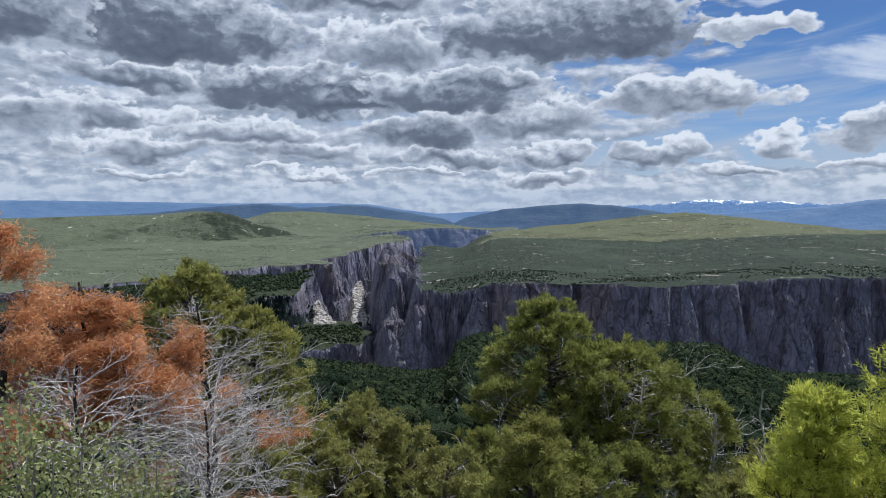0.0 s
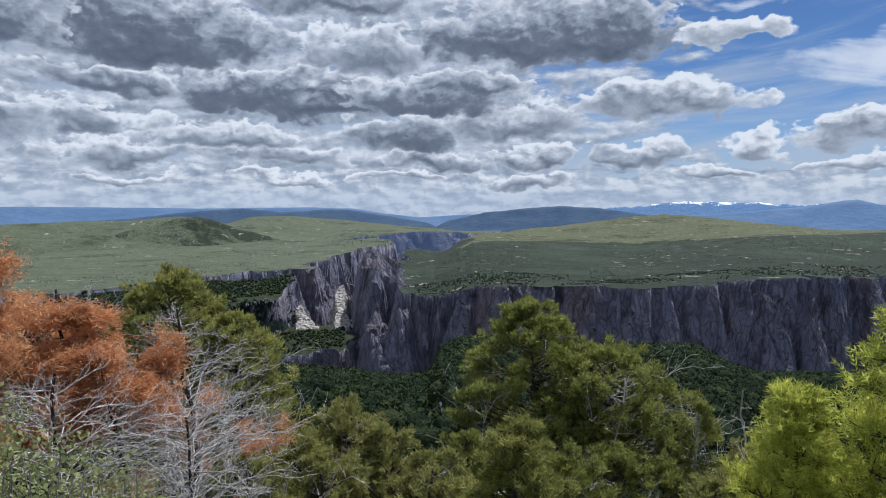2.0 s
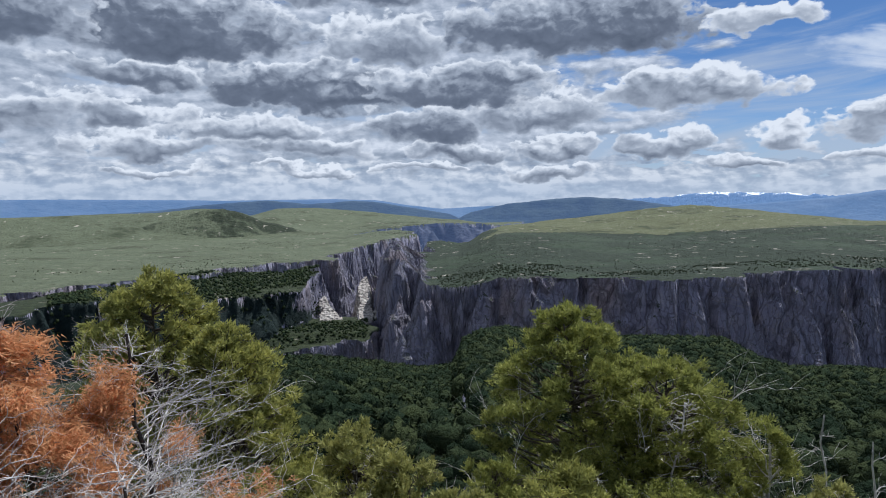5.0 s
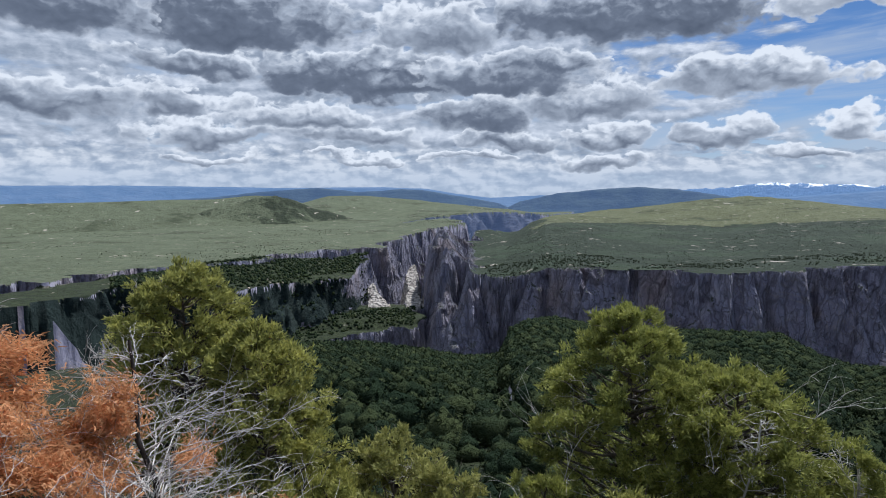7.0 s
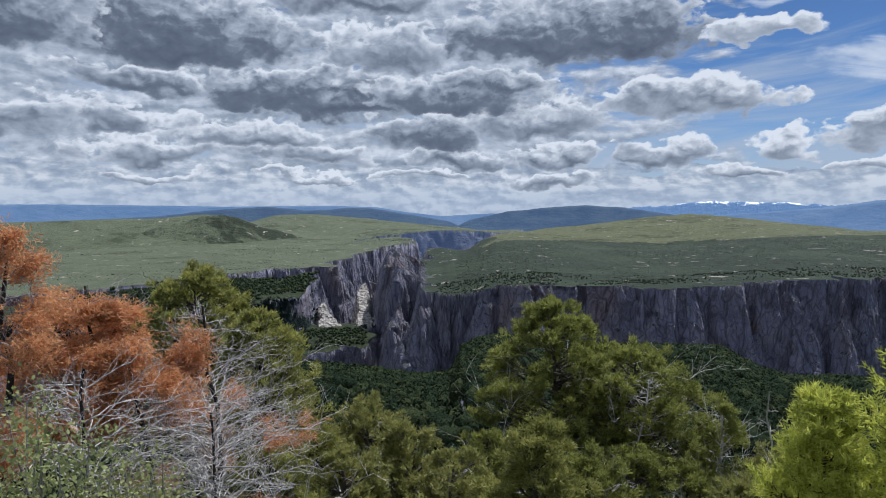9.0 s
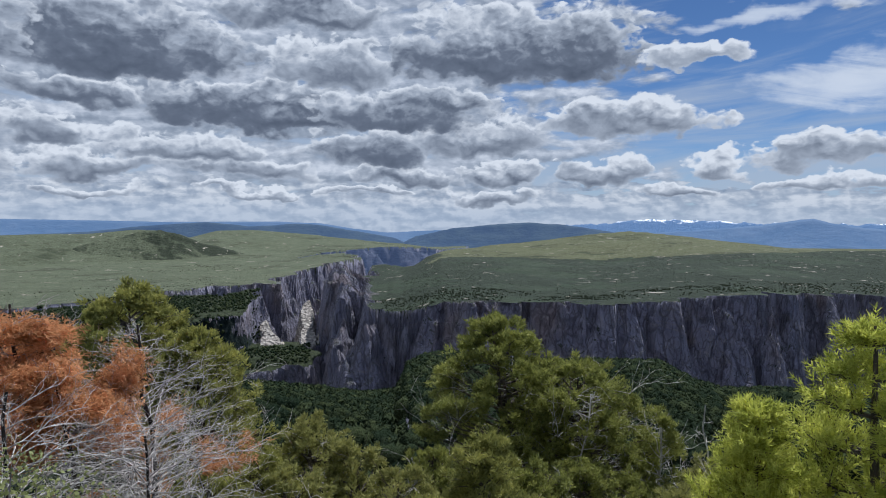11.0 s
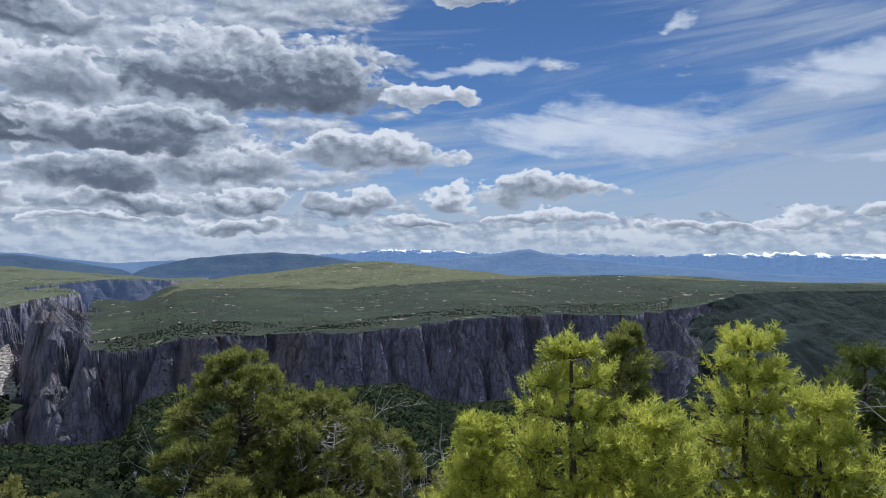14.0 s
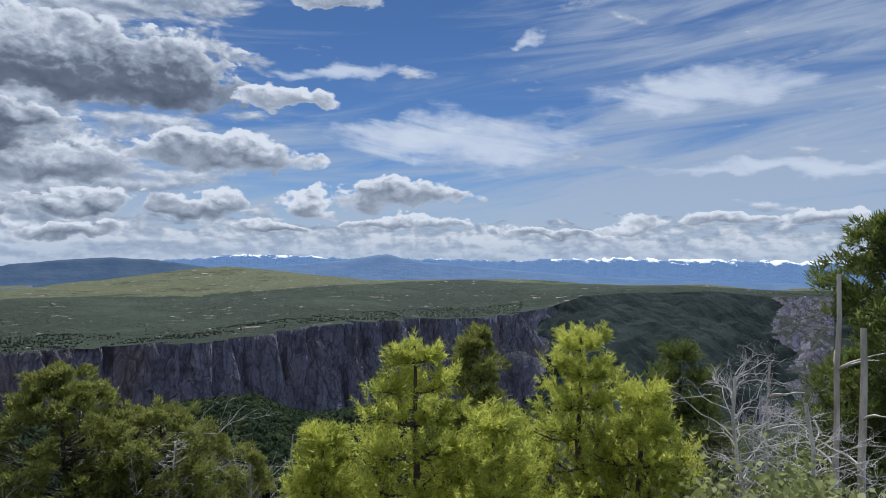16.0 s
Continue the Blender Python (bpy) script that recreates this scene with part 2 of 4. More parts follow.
# sunlit and cloud-shaded plateau ground: the cloud shade is put into the colours
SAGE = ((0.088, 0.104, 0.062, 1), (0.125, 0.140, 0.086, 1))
SHADED_GRASS = ((0.032, 0.050, 0.027, 1), (0.050, 0.068, 0.038, 1))
OAK = ((0.018, 0.026, 0.012, 1), (0.040, 0.052, 0.020, 1))
M_SAGE = land_material("sage_plateau", SAGE, ((0.04, 0.050, 0.026, 1), (0.062, 0.073, 0.038, 1)), 0.74)
M_SHADED_SCRUB = land_material("cloud_shaded_scrub", SHADED_GRASS, ((0.018, 0.028, 0.016, 1), (0.032, 0.044, 0.024, 1)), 0.60)
M_SUNLIT_MEADOW = land_material("sunlit_meadow", ((0.095, 0.103, 0.050, 1), (0.128, 0.132, 0.068, 1)), ((0.03, 0.042, 0.02, 1), (0.06, 0.07, 0.03, 1)), 0.72)
def shaded_forest_material():
    m, n = material("shaded_forest_slope")
    p = where(n)
    f = n.noise(p, 0.06, 8.0, 0.7)
    gully = n.noise(scaled(n, p, (1, 1, 0.25)), 0.012, 4.0, 0.6)
    # woods lying in shade: the shade is put into this dark blue-green
    c = n.ramp(n.math("MULTIPLY_ADD", gully, 0.6, n.math("MULTIPLY", f, 0.4)), [(0.30, (0.010, 0.018, 0.017)), (0.52, (0.018, 0.031, 0.028)), (0.72, (0.042, 0.056, 0.048))])
    surface(n, c, 0.95, n.math("ADD", f, gully), 1.0, 9.0)
    return m


M_SHADED_FOREST = shaded_forest_material()
M_BUTTE = land_material("butte_scrub", SAGE, ((0.018, 0.026, 0.014, 1), (0.036, 0.046, 0.024, 1)), 0.64)
M_WOODED = land_material("wooded_slope", ((0.030, 0.038, 0.016, 1), (0.045, 0.050, 0.022, 1)), OAK, 0.40)


def cliff_material(name, ledges):
    m, n = material(name)
    p = where(n)
    rock, stain = rock_colour(n, p)
    geo = n.add("ShaderNodeNewGeometry")
    sep = n.add("ShaderNodeSeparateXYZ")
    n.put(sep.inputs[0], geo.outputs["Normal"])
    ledge = n.math("MULTIPLY_ADD", n.noise(p, 0.05, 5.0, 0.65), 0.7, sep.outputs[2])
    tall = scaled(n, p, (1.0, 1.0, 0.5))
    wav = n.add("ShaderNodeTexNoise")
    n.put(wav.inputs["Vector"], p)
    wav.inputs["Scale"].default_value, wav.inputs["Detail"].default_value = 0.035, 5.0
    off = n.add("ShaderNodeVectorMath", operation="MULTIPLY_ADD")
    n.put(off.inputs[0], wav.outputs["Color"])
    off.inputs[1].default_value = (16.0, 16.0, 9.0)
    n.put(off.inputs[2], scaled(n, p, (1.0, 1.0, 0.22)))
    wide = n.voronoi(off.outputs[0], 0.045, "DISTANCE_TO_EDGE").outputs["Distance"]
    thin = n.voronoi(off.outputs[0], 0.13, "DISTANCE_TO_EDGE").outputs["Distance"]
    seam = n.math("MAXIMUM", n.span(wide, 0.08, 0.0, 0.0, 0.50), n.span(thin, 0.10, 0.0, 0.0, 0.36))
    rock = n.mix(seam, rock, (0.030, 0.028, 0.034, 1))
    speck = n.span(n.noise(p, 0.16, 6.0, 0.75), 0.58, 0.66, 0.0, 0.6)
    rock = n.mix(n.math("MULTIPLY", speck, n.span(sep.outputs[2], 0.02, 0.35)), rock, (0.045, 0.055, 0.030, 1))
    colour = n.mix(n.span(ledge, 1.02, 1.14, 0.0, ledges), rock, (0.035, 0.046, 0.022, 1))
    h = n.math("ADD", n.noise(tall, 0.09, 10.0, 0.75), n.math("MULTIPLY", n.noise(p, 0.30, 6.0, 0.7), 0.35))
    surface(n, colour, 0.9, n.math("SUBTRACT", h, n.math("MULTIPLY", seam, 0.5)), 1.0, 8.0)
    return m


M_CLIFF = cliff_material("canyon_rock", 0.85)
M_TOWER = cliff_material("bare_rock", 0.6)


def sunlit_rock():
    m, n = material("sunlit_talus")
    p = where(n)
    c = n.voronoi(p, 0.16)
    # light ramp for talus in the sun: the sunlight is put into its colour
    col = n.ramp(n.noise(p, 0.12, 8.0, 0.7), [(0.36, (0.10, 0.09, 0.085)), (0.5, (0.33, 0.30, 0.27)), (0.7, (0.55, 0.52, 0.47))])
    surface(n, col, 0.9, c.outputs["Distance"], 1.0, 6.0)
    return m


M_TALUS = sunlit_rock()


def hazed_material(name, low, high, glow, strength):
    """Far ranges: the haze of many kilometres of air, put into colour and glow."""
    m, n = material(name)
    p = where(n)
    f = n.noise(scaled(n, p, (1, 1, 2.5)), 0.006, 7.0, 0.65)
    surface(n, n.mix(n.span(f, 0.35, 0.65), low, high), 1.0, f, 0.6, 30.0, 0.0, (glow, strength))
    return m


M_MESA = hazed_material("hazed_mesa", (0.022, 0.036, 0.050, 1), (0.044, 0.062, 0.066, 1), (0.085, 0.165, 0.36, 1), 0.36)
M_FARROCK = hazed_material("hazy_far_rock", (0.06, 0.065, 0.085, 1), (0.13, 0.13, 0.16, 1), (0.10, 0.16, 0.32, 1), 0.30)
M_HAZE_BLUE = hazed_material("hazed_blue_range", (0.05, 0.08, 0.12, 1), (0.08, 0.11, 0.15, 1), (0.13, 0.25, 0.50, 1), 0.45)


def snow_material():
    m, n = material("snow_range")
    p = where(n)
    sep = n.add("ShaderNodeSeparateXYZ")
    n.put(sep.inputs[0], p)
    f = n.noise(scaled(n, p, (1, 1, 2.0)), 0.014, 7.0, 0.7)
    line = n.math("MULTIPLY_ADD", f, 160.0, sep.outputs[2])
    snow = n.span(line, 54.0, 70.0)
    # haze blue and the brightness of the snow are put into colour and glow
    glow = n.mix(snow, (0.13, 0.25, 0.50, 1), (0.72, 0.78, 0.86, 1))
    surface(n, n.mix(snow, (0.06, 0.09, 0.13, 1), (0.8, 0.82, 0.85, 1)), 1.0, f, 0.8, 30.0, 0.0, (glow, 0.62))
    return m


M_SNOW = snow_material()


def leaf_material(name, dark, light, through_light=0.35, rough=0.6):
    m, n = material(name)
    geo = n.add("ShaderNodeNewGeometry")
    # patchy tone paints lit tufts and darker gaps into the leaf colour
    patch = n.noise(where(n), 3.6, 3.0, 0.6)
    f = n.math("MULTIPLY_ADD", geo.outputs["Random Per Island"], 0.5, n.math("MULTIPLY_ADD", patch, 1.7, -0.62))
    surface(n, n.mix(n.span(f, 0.0, 1.0, 0.0, 1.0, False), (*dark, 1), (*light, 1)), rough, None, 0, 0, through_light)
    return m


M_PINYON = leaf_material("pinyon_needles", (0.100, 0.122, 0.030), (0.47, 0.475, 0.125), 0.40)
# lighter copy for the pines in sun: sunlight is put into the needle colour
M_SUNLIT = leaf_material("sunlit_pinyon_needles", (0.27, 0.315, 0.050), (0.88, 0.87, 0.20), 0.54)
M_DARKPINE = leaf_material("dark_pine_needles", (0.070, 0.10, 0.026), (0.28, 0.32, 0.080), 0.4)
M_JUNIPER = leaf_material("juniper_foliage", (0.15, 0.165, 0.045), (0.52, 0.50, 0.14), 0.40)
M_OLIVE = leaf_material("olive_juniper_foliage", (0.16, 0.17, 0.050), (0.50, 0.48, 0.16), 0.40)
M_RUST = leaf_material("dead_rust_needles", (0.42, 0.185, 0.075), (0.88, 0.50, 0.25), 0.45)
M_SHRUB = leaf_material("shrub_leaves", (0.16, 0.19, 0.06), (0.50, 0.52, 0.22), 0.40)
M_SAGEBUSH = leaf_material("sagebrush", (0.040, 0.052, 0.030), (0.075, 0.090, 0.050), 0.1, 0.9)
M_LOWSCRUB = leaf_material("low_scrub", (0.020, 0.030, 0.016), (0.042, 0.056, 0.028), 0.1, 0.9)


def woods_material():
    m, n = material("oak_brush")
    p = where(n)
    geo = n.add("ShaderNodeNewGeometry")
    f = n.noise(p, 1.3, 5.0, 0.7)
    t = n.math("MULTIPLY_ADD", geo.outputs["Random Per Island"], 0.5, n.math("MULTIPLY", f, 0.7))
    surface(n, n.ramp(t, [(0.25, (0.012, 0.022, 0.013)), (0.55, (0.026, 0.040, 0.021)), (0.85, (0.056, 0.070, 0.030))]), 0.95, f, 1.0, 0.9, gloss=0.04)
    return m


M_WOODS = woods_material()


def bark_material(name, dark, light, scale=14.0):
    m, n = material(name)
    p = scaled(n, where(n), (1.0, 1.0, 0.25))
    f = n.noise(p, scale, 7.0, 0.65)
    surface(n, n.mix(n.span(f, 0.35, 0.65), (*dark, 1), (*light, 1)), 0.85, f, 0.8, 0.02)
    return m


M_BARK = bark_material("rough_bark", (0.045, 0.036, 0.030), (0.15, 0.125, 0.105))
M_GREYWOOD = bark_material("weathered_grey_wood", (0.36, 0.335, 0.32), (0.72, 0.68, 0.64))
M_DARKWOOD = bark_material("dead_dark_bark", (0.025, 0.020, 0.018), (0.085, 0.070, 0.060))
M_PALEWOOD = bark_material("bleached_wood", (0.34, 0.29, 0.24), (0.62, 0.56, 0.48), 9.0)
M_TWIG = bark_material("grey_twigs", (0.18, 0.16, 0.16), (0.42, 0.385, 0.38), 20.0)

# ---- the land ----
def lattice(seed):
    r = np.random.RandomState(seed)
    return r.permutation(512), r.rand(512)


def vnoise(x, y, seed=0, sharp=False):
    """Smooth value noise on a plane, 0 to 1, for arrays."""
    perm, val = lattice(seed)
    x, y = np.asarray(x, float), np.asarray(y, float)
    xi, yi = np.floor(x).astype(int), np.floor(y).astype(int)
    fx, fy = x - xi, y - yi
    if not sharp:
        fx, fy = fx * fx * (3 - 2 * fx), fy * fy * (3 - 2 * fy)

    def at(a, b):
        return val[perm[(perm[a & 511] + b) & 511]]
    return (at(xi, yi) * (1 - fx) + at(xi + 1, yi) * fx) * (1 - fy) + (at(xi, yi + 1) * (1 - fx) + at(xi + 1, yi + 1) * fx) * fy


def fbm(x, y, octaves=4, seed=0):
    total, amp, norm = 0.0, 1.0, 0.0
    for k in range(octaves):
        total = total + amp * vnoise(np.asarray(x) * 2 ** k + 17.3 * k, np.asarray(y) * 2 ** k - 9.1 * k, seed + k)
        norm += amp
        amp *= 0.5
    return total / norm


def facet(x, y, octaves=3, seed=0):
    """Noise with flat faces and sharp edges, for broken rock."""
    total, amp, norm = 0.0, 1.0, 0.0
    for k in range(octaves):
        total = total + amp * vnoise(np.asarray(x) * 2.3 ** k + 5.7 * k, np.asarray(y) * 1.8 ** k - 3.1 * k, seed + k, True)
        norm += amp
        amp *= 0.5
    return total / norm


def ridged(x, y, octaves=3, seed=0):
    return 1 - np.abs(2 * fbm(x, y, octaves, seed) - 1)


def table(az, rows):
    a = np.array(rows, float)
    return np.interp(az, a[:, 0], a[:, 1])


# heights are given as degrees below the lookout's eye, distances in metres, by azimuth
LIP_EL = [(-60, -14.3), (-12.5, -14.3), (-6.4, -15.0), (-2.8, -15.6), (0.3, -15.4), (0.9, -14.6), (1.5, -12.9), (3, -12.2), (5.2, -11.9), (9.6, -12.6), (14, -12.5), (23.1, -12.1), (25.8, -13.4), (28, -13.9), (32, -13.4), (80, -13.0)]
LIP_R = [(-60, 330), (-12, 380), (-3, 420), (0.7, 430), (1.8, 600), (5, 640), (10, 600), (20, 600), (26, 540), (32, 520), (80, 500)]
NEAR_EL = [(-60, -13.2), (-12.4, -13.1), (-7.1, -12.9), (-6.85, -10.2), (-6.5, -8.8), (-6.0, -7.6), (-5.4, -6.9), (-4.3, -6.3), (-3.6, -6.7), (-3.0, -7.7), (-1.6, -8.3), (-0.2, -8.6), (2.9, -8.27), (4.5, -7.8), (7.8, -7.5), (13.8, -7.45), (20, -7.15), (26, -6.4), (30, -6.0), (40, -5.5), (45, -5.2), (48, -4.5), (51, -3.4), (55, -3.0), (61, -2.7), (65, -3.0), (80, -2.7)]
NEAR_R = [(-60, 620), (-7.2, 720), (-6.8, 860), (0, 900), (6, 880), (14, 860), (22, 900), (30, 1000), (40, 1250), (48, 1500), (56, 1750), (65, 2000), (80, 2100)]
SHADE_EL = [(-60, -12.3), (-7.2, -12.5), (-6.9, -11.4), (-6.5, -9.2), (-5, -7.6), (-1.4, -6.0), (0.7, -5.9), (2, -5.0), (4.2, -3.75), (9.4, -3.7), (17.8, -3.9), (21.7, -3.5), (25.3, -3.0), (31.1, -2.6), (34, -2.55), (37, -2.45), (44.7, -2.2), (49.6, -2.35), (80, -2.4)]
TOP_EL = [(-60, -11.5), (-12.4, -11.6), (-7.2, -12.1), (-6.9, -11.0), (-6.7, -9.4), (-6.2, -7.8), (-5.7, -6.75), (-4.1, -5.9), (-2.8, -5.2), (-1.75, -4.95), (-1.2, -5.4), (0.7, -5.0), (2, -4.2), (3.8, -3.3), (5.1, -3.0), (9.4, -2.45), (13.6, -1.96), (17.7, -1.4), (20.4, -1.15), (23, -1.3), (26, -1.65), (30, -2.0), (32.3, -2.3), (37, -2.25), (44.7, -2.0), (49.6, -2.2), (54.3, -2.5), (61, -2.15), (63.9, -2.5), (65, -2.8), (68, -2.3), (80, -2.2)]
TOP_R = [(-60, 800), (-7, 850), (-6.5, 1000), (-2, 1080), (-1, 1250), (2, 1700), (5, 2150), (10, 2500), (20, 2700), (30, 2500), (37, 2300), (45, 2150), (55, 2080), (65, 2250), (80, 2300)]
FARWALL_EL = [(-60, -4.2), (-9, -3.7), (-6.3, -3.2), (-3.7, -3.0), (-0.6, -2.7), (2.9, -2.86), (5, -3.3)]
HILL_EL = [(-60, -1.9), (-31, -1.72), (-24.2, -1.56), (-20.8, -1.30), (-19.2, -1.33), (-17.6, -1.72), (-16, -2.55), (-12.3, -3.1), (-8, -3.2), (-6, -2.95), (-3.7, -2.8), (3, -2.8)]
PLAIN_EL = [(-60, -1.9), (-31, -1.9), (-17, -1.9), (-14.8, -1.36), (-11.5, -1.27), (-3.7, -2.1), (0.3, -2.55), (3, -2.8), (10, -2.7)]

# ---- plan of the land: rims as azimuth and distance from the lookout ----
RIGHT_RIM = [(85, 2150), (65, 2000), (56, 1750), (48, 1500), (40, 1250), (30, 1000), (22, 900), (14, 865), (6, 885), (1.5, 905), (-1.3, 915), (-2.4, 960), (-2.9, 1050),
             (-4.6, 1100), (-6.1, 1140), (-6.5, 1210), (-5.7, 1290), (-3.9, 1330), (-2.7, 1420), (-2.2, 1600), (-0.9, 1800), (1.5, 2050), (3.2, 2330), (6, 3000), (8, 5200), (85, 5200)]
LEFT_RIM = [(-85, 800), (-40, 940), (-24.4, 1085), (-17.4, 1190), (-13.9, 1270), (-11.6, 1325), (-10.4, 1330), (-9.7, 1430), (-8.6, 1480), (-8.05, 1590), (-6.5, 1710), (-4.5, 1840), (-3.0, 1920),
            (-2.3, 1960), (-2.7, 2120), (-5.2, 2260), (-8.0, 2330), (-5.5, 2410), (-2.5, 2440), (1, 2455), (3.8, 2520), (5.5, 3000), (7.5, 5200), (-85, 5200)]
BENCH_HIGH = [(-85, 700), (-35, 860), (-24.4, 960), (-17.4, 1050), (-13, 1110), (-11.5, 1150), (-11.0, 1210), (-11.3, 1310), (-24.4, 1150), (-85, 850)]
BENCH_LOW = [(-85, 650), (-35, 800), (-17.4, 930), (-12.2, 985), (-8.7, 1000), (-7.0, 1005), (-6.6, 1060), (-7.2, 1130), (-12.2, 1165), (-35, 950), (-85, 750)]
CHUTE = [(-6.95, 1080), (-7.5, 1080), (-7.85, 1180), (-7.8, 1290), (-7.3, 1320), (-7.05, 1180)]
APRON = [(-9.9, 1120), (-11.4, 1120), (-11.3, 1200), (-10.9, 1210)]

AZ = np.concatenate([np.arange(-180, -46, 4.0), np.arange(-44, 84, 0.13), np.arange(84, 180.1, 4.0)])


def land_rows():
    """Distances of the grid's rows along each azimuth, close together where the walls stand."""
    one = np.ones_like(AZ)
    lip = table(AZ, LIP_R)
    a = table(AZ, [(-60, 850), (-14, 850), (-3, 800), (3, 740), (22, 740), (30, 830), (40, 1000), (48, 1150), (56, 1350), (65, 1600), (84, 1700)])
    b = table(AZ, [(-60, 1330), (-13, 1420), (-10, 1560), (-7.5, 1700), (-4, 1640), (-2, 1400), (1.5, 1080), (6, 985), (22, 1000), (30, 1100), (40, 1350), (48, 1600), (56, 1850), (65, 2100), (84, 2220)])
    marks = [(1.6 * one, 46, 1.4), (26 * one, 36, 1.0), (lip, 26, 1.0), (a, 290, 1.0), (b, 70, 1.0), (2330 + 0.1 * (b - 1000), 40, 1.0), (np.maximum(2620 * one, b + 520), 36, 1.4), (4950 * one, 1, 1.0)]
    rows = []
    for (r0, n, power), (r1, _, _) in zip(marks, marks[1:]):
        rows += [r0 + (r1 - r0) * (i / n) ** power for i in range(n)]
    rows.append(marks[-1][0])
    return np.array(rows)


R = land_rows()
A = np.broadcast_to(AZ, R.shape)
X, Y = R * np.sin(np.radians(A)), R * np.cos(np.radians(A))


def edge_distance(rim, sel):
    """Signed distance to the edge of a region of the plan: positive inside."""
    p = np.array(rim, float)
    px, py = p[:, 1] * np.sin(np.radians(p[:, 0])), p[:, 1] * np.cos(np.radians(p[:, 0]))
    x, y = X[sel], Y[sel]
    best, inside_it = np.full(x.shape, 1e12), np.zeros(x.shape, bool)
    for i in range(len(p)):
        x0, y0, x1, y1 = px[i - 1], py[i - 1], px[i], py[i]
        dx, dy = x1 - x0, y1 - y0
        f = np.clip(((x - x0) * dx + (y - y0) * dy) / (dx * dx + dy * dy), 0, 1)
        best = np.minimum(best, (x - x0 - f * dx) ** 2 + (y - y0 - f * dy) ** 2)
        if dy:
            inside_it ^= ((y0 > y) != (y1 > y)) & (x < x0 + (y - y0) * dx / dy)
    return np.where(inside_it, 1, -1) * np.sqrt(best)


def cracks(x, y, size, seed):
    """0 on the lines between uneven cells of a plan, up to 1 in their middle."""
    cx, cy = np.floor(x / size), np.floor(y / size)
    best, second = np.full(x.shape, 9.0), np.full(x.shape, 9.0)
    perm, val = lattice(seed)
    for i in (-1, 0, 1):
        for j in (-1, 0, 1):
            k = perm[(perm[(cx + i).astype(int) & 511] + (cy + j).astype(int)) & 511]
            d = np.hypot(cx + i + val[k] - x / size, cy + j + val[(k + 7) & 511] - y / size)
            second = np.minimum(second, np.maximum(best, d))
            best = np.minimum(best, d)
    return np.clip(second - best, 0, 1)


far = R > 700
xf, yf = X[far], Y[far]
xw, yw = xf + 26 * (fbm(xf / 70, yf / 70, 3, 5) - 0.5), yf + 26 * (fbm(xf / 70, yf / 70, 3, 6) - 0.5)
# buttresses, clefts and ribs, as metres by which the wall stands forward in plan
carve = 95 * (fbm(xf / 170, yf / 170, 2, 3) - 0.5) + 66 * np.minimum(cracks(xw, yw, 105.0, 13), 0.45) + 34 * np.minimum(cracks(xw, yw, 44.0, 23), 0.35) - 26
carve += 9 * (facet(xf / 26, yf / 26, 2, 37) - 0.5)
ledge = fbm(xf / 90, yf / 90, 2, 41)
ease = fbm(xf / 120, yf / 120, 3, 43)


def wall(out, steep, ledge):
    """Metres of fall at a distance outside a rim: a rough face broken by two uneven shelves."""
    s = np.maximum(out, 0) * steep
    a, b = 40 + 70 * ledge, 120 + 110 * ledge
    shelf = 15.0
    t = np.where(s < a, s, np.where(s < a + shelf, a + 0.3 * (s - a), s - 0.7 * shelf))
    t = np.where(t < b, t, np.where(t < b + shelf, b + 0.3 * (t - b), t - 0.7 * shelf))
    return t + 1.5 * np.minimum(np.maximum(out, 0), 4) * np.clip(np.asarray(steep) - 0.8, 0, 1)


azf, rf = A[far], R[far]
deg = lambda rows: np.tan(np.radians(table(azf, rows)))
# tops of the regions
nr, tr = table(azf, NEAR_R), table(azf, TOP_R)
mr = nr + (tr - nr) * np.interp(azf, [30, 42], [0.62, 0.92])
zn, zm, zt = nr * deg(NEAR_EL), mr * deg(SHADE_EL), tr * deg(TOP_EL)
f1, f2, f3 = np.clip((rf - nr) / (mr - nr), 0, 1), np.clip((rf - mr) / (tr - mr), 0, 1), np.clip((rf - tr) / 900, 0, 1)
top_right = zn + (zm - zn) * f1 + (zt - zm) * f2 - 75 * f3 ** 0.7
prow = np.clip((3.0 - azf) / 3.5, 0, 1)
crag = (44 * (facet(xf / 46, yf / 46, 3, 61) - 0.42) + 26 * (np.minimum(cracks(xw, yw, 30.0, 63), 0.5) - 0.3)) * np.clip((-1.8 - azf) / 1.0, 0, 1) * np.clip((1500 - rf) / 150, 0, 1)
prow_top = -137 + crag + 24 * np.clip((-3.0 - azf) / 1.2, 0, 1) * np.clip((1400 - rf) / 100, 0, 1) - 30 * np.clip((-5.3 - azf) / 1.0, 0, 1)
top_right = top_right * (1 - prow) + prow_top * prow
roll = fbm(xf / 260, yf / 260, 5, 21) - 0.5
top_right += roll * 12
knots = [(1250, -132 * np.ones_like(azf)), (2450, 2450 * deg(FARWALL_EL)), (2900, 2900 * deg(HILL_EL)), (3600, 3600 * deg(PLAIN_EL)), (4950, -190 * np.ones_like(azf))]
top_left = knots[0][1].copy()
for (r0, z0), (r1, z1) in zip(knots, knots[1:]):
    top_left = np.where(rf >= r0, z0 + (z1 - z0) * np.clip((rf - r0) / (r1 - r0), 0, 1), top_left)
top_left += roll * 14
top_high = np.interp(rf - 22 * np.minimum(azf + 13, 0), [1110, 1290], [-166, -140]) + roll * 20
top_low = -222 + roll * 16 - 12 * np.clip((1030 - rf) / 30, 0, 1)
top_chute = np.interp(rf, [1075, 1180, 1300], [-224, -203, -172]) + 5 * (facet(xf / 9, yf / 9, 2, 91) - 0.5)
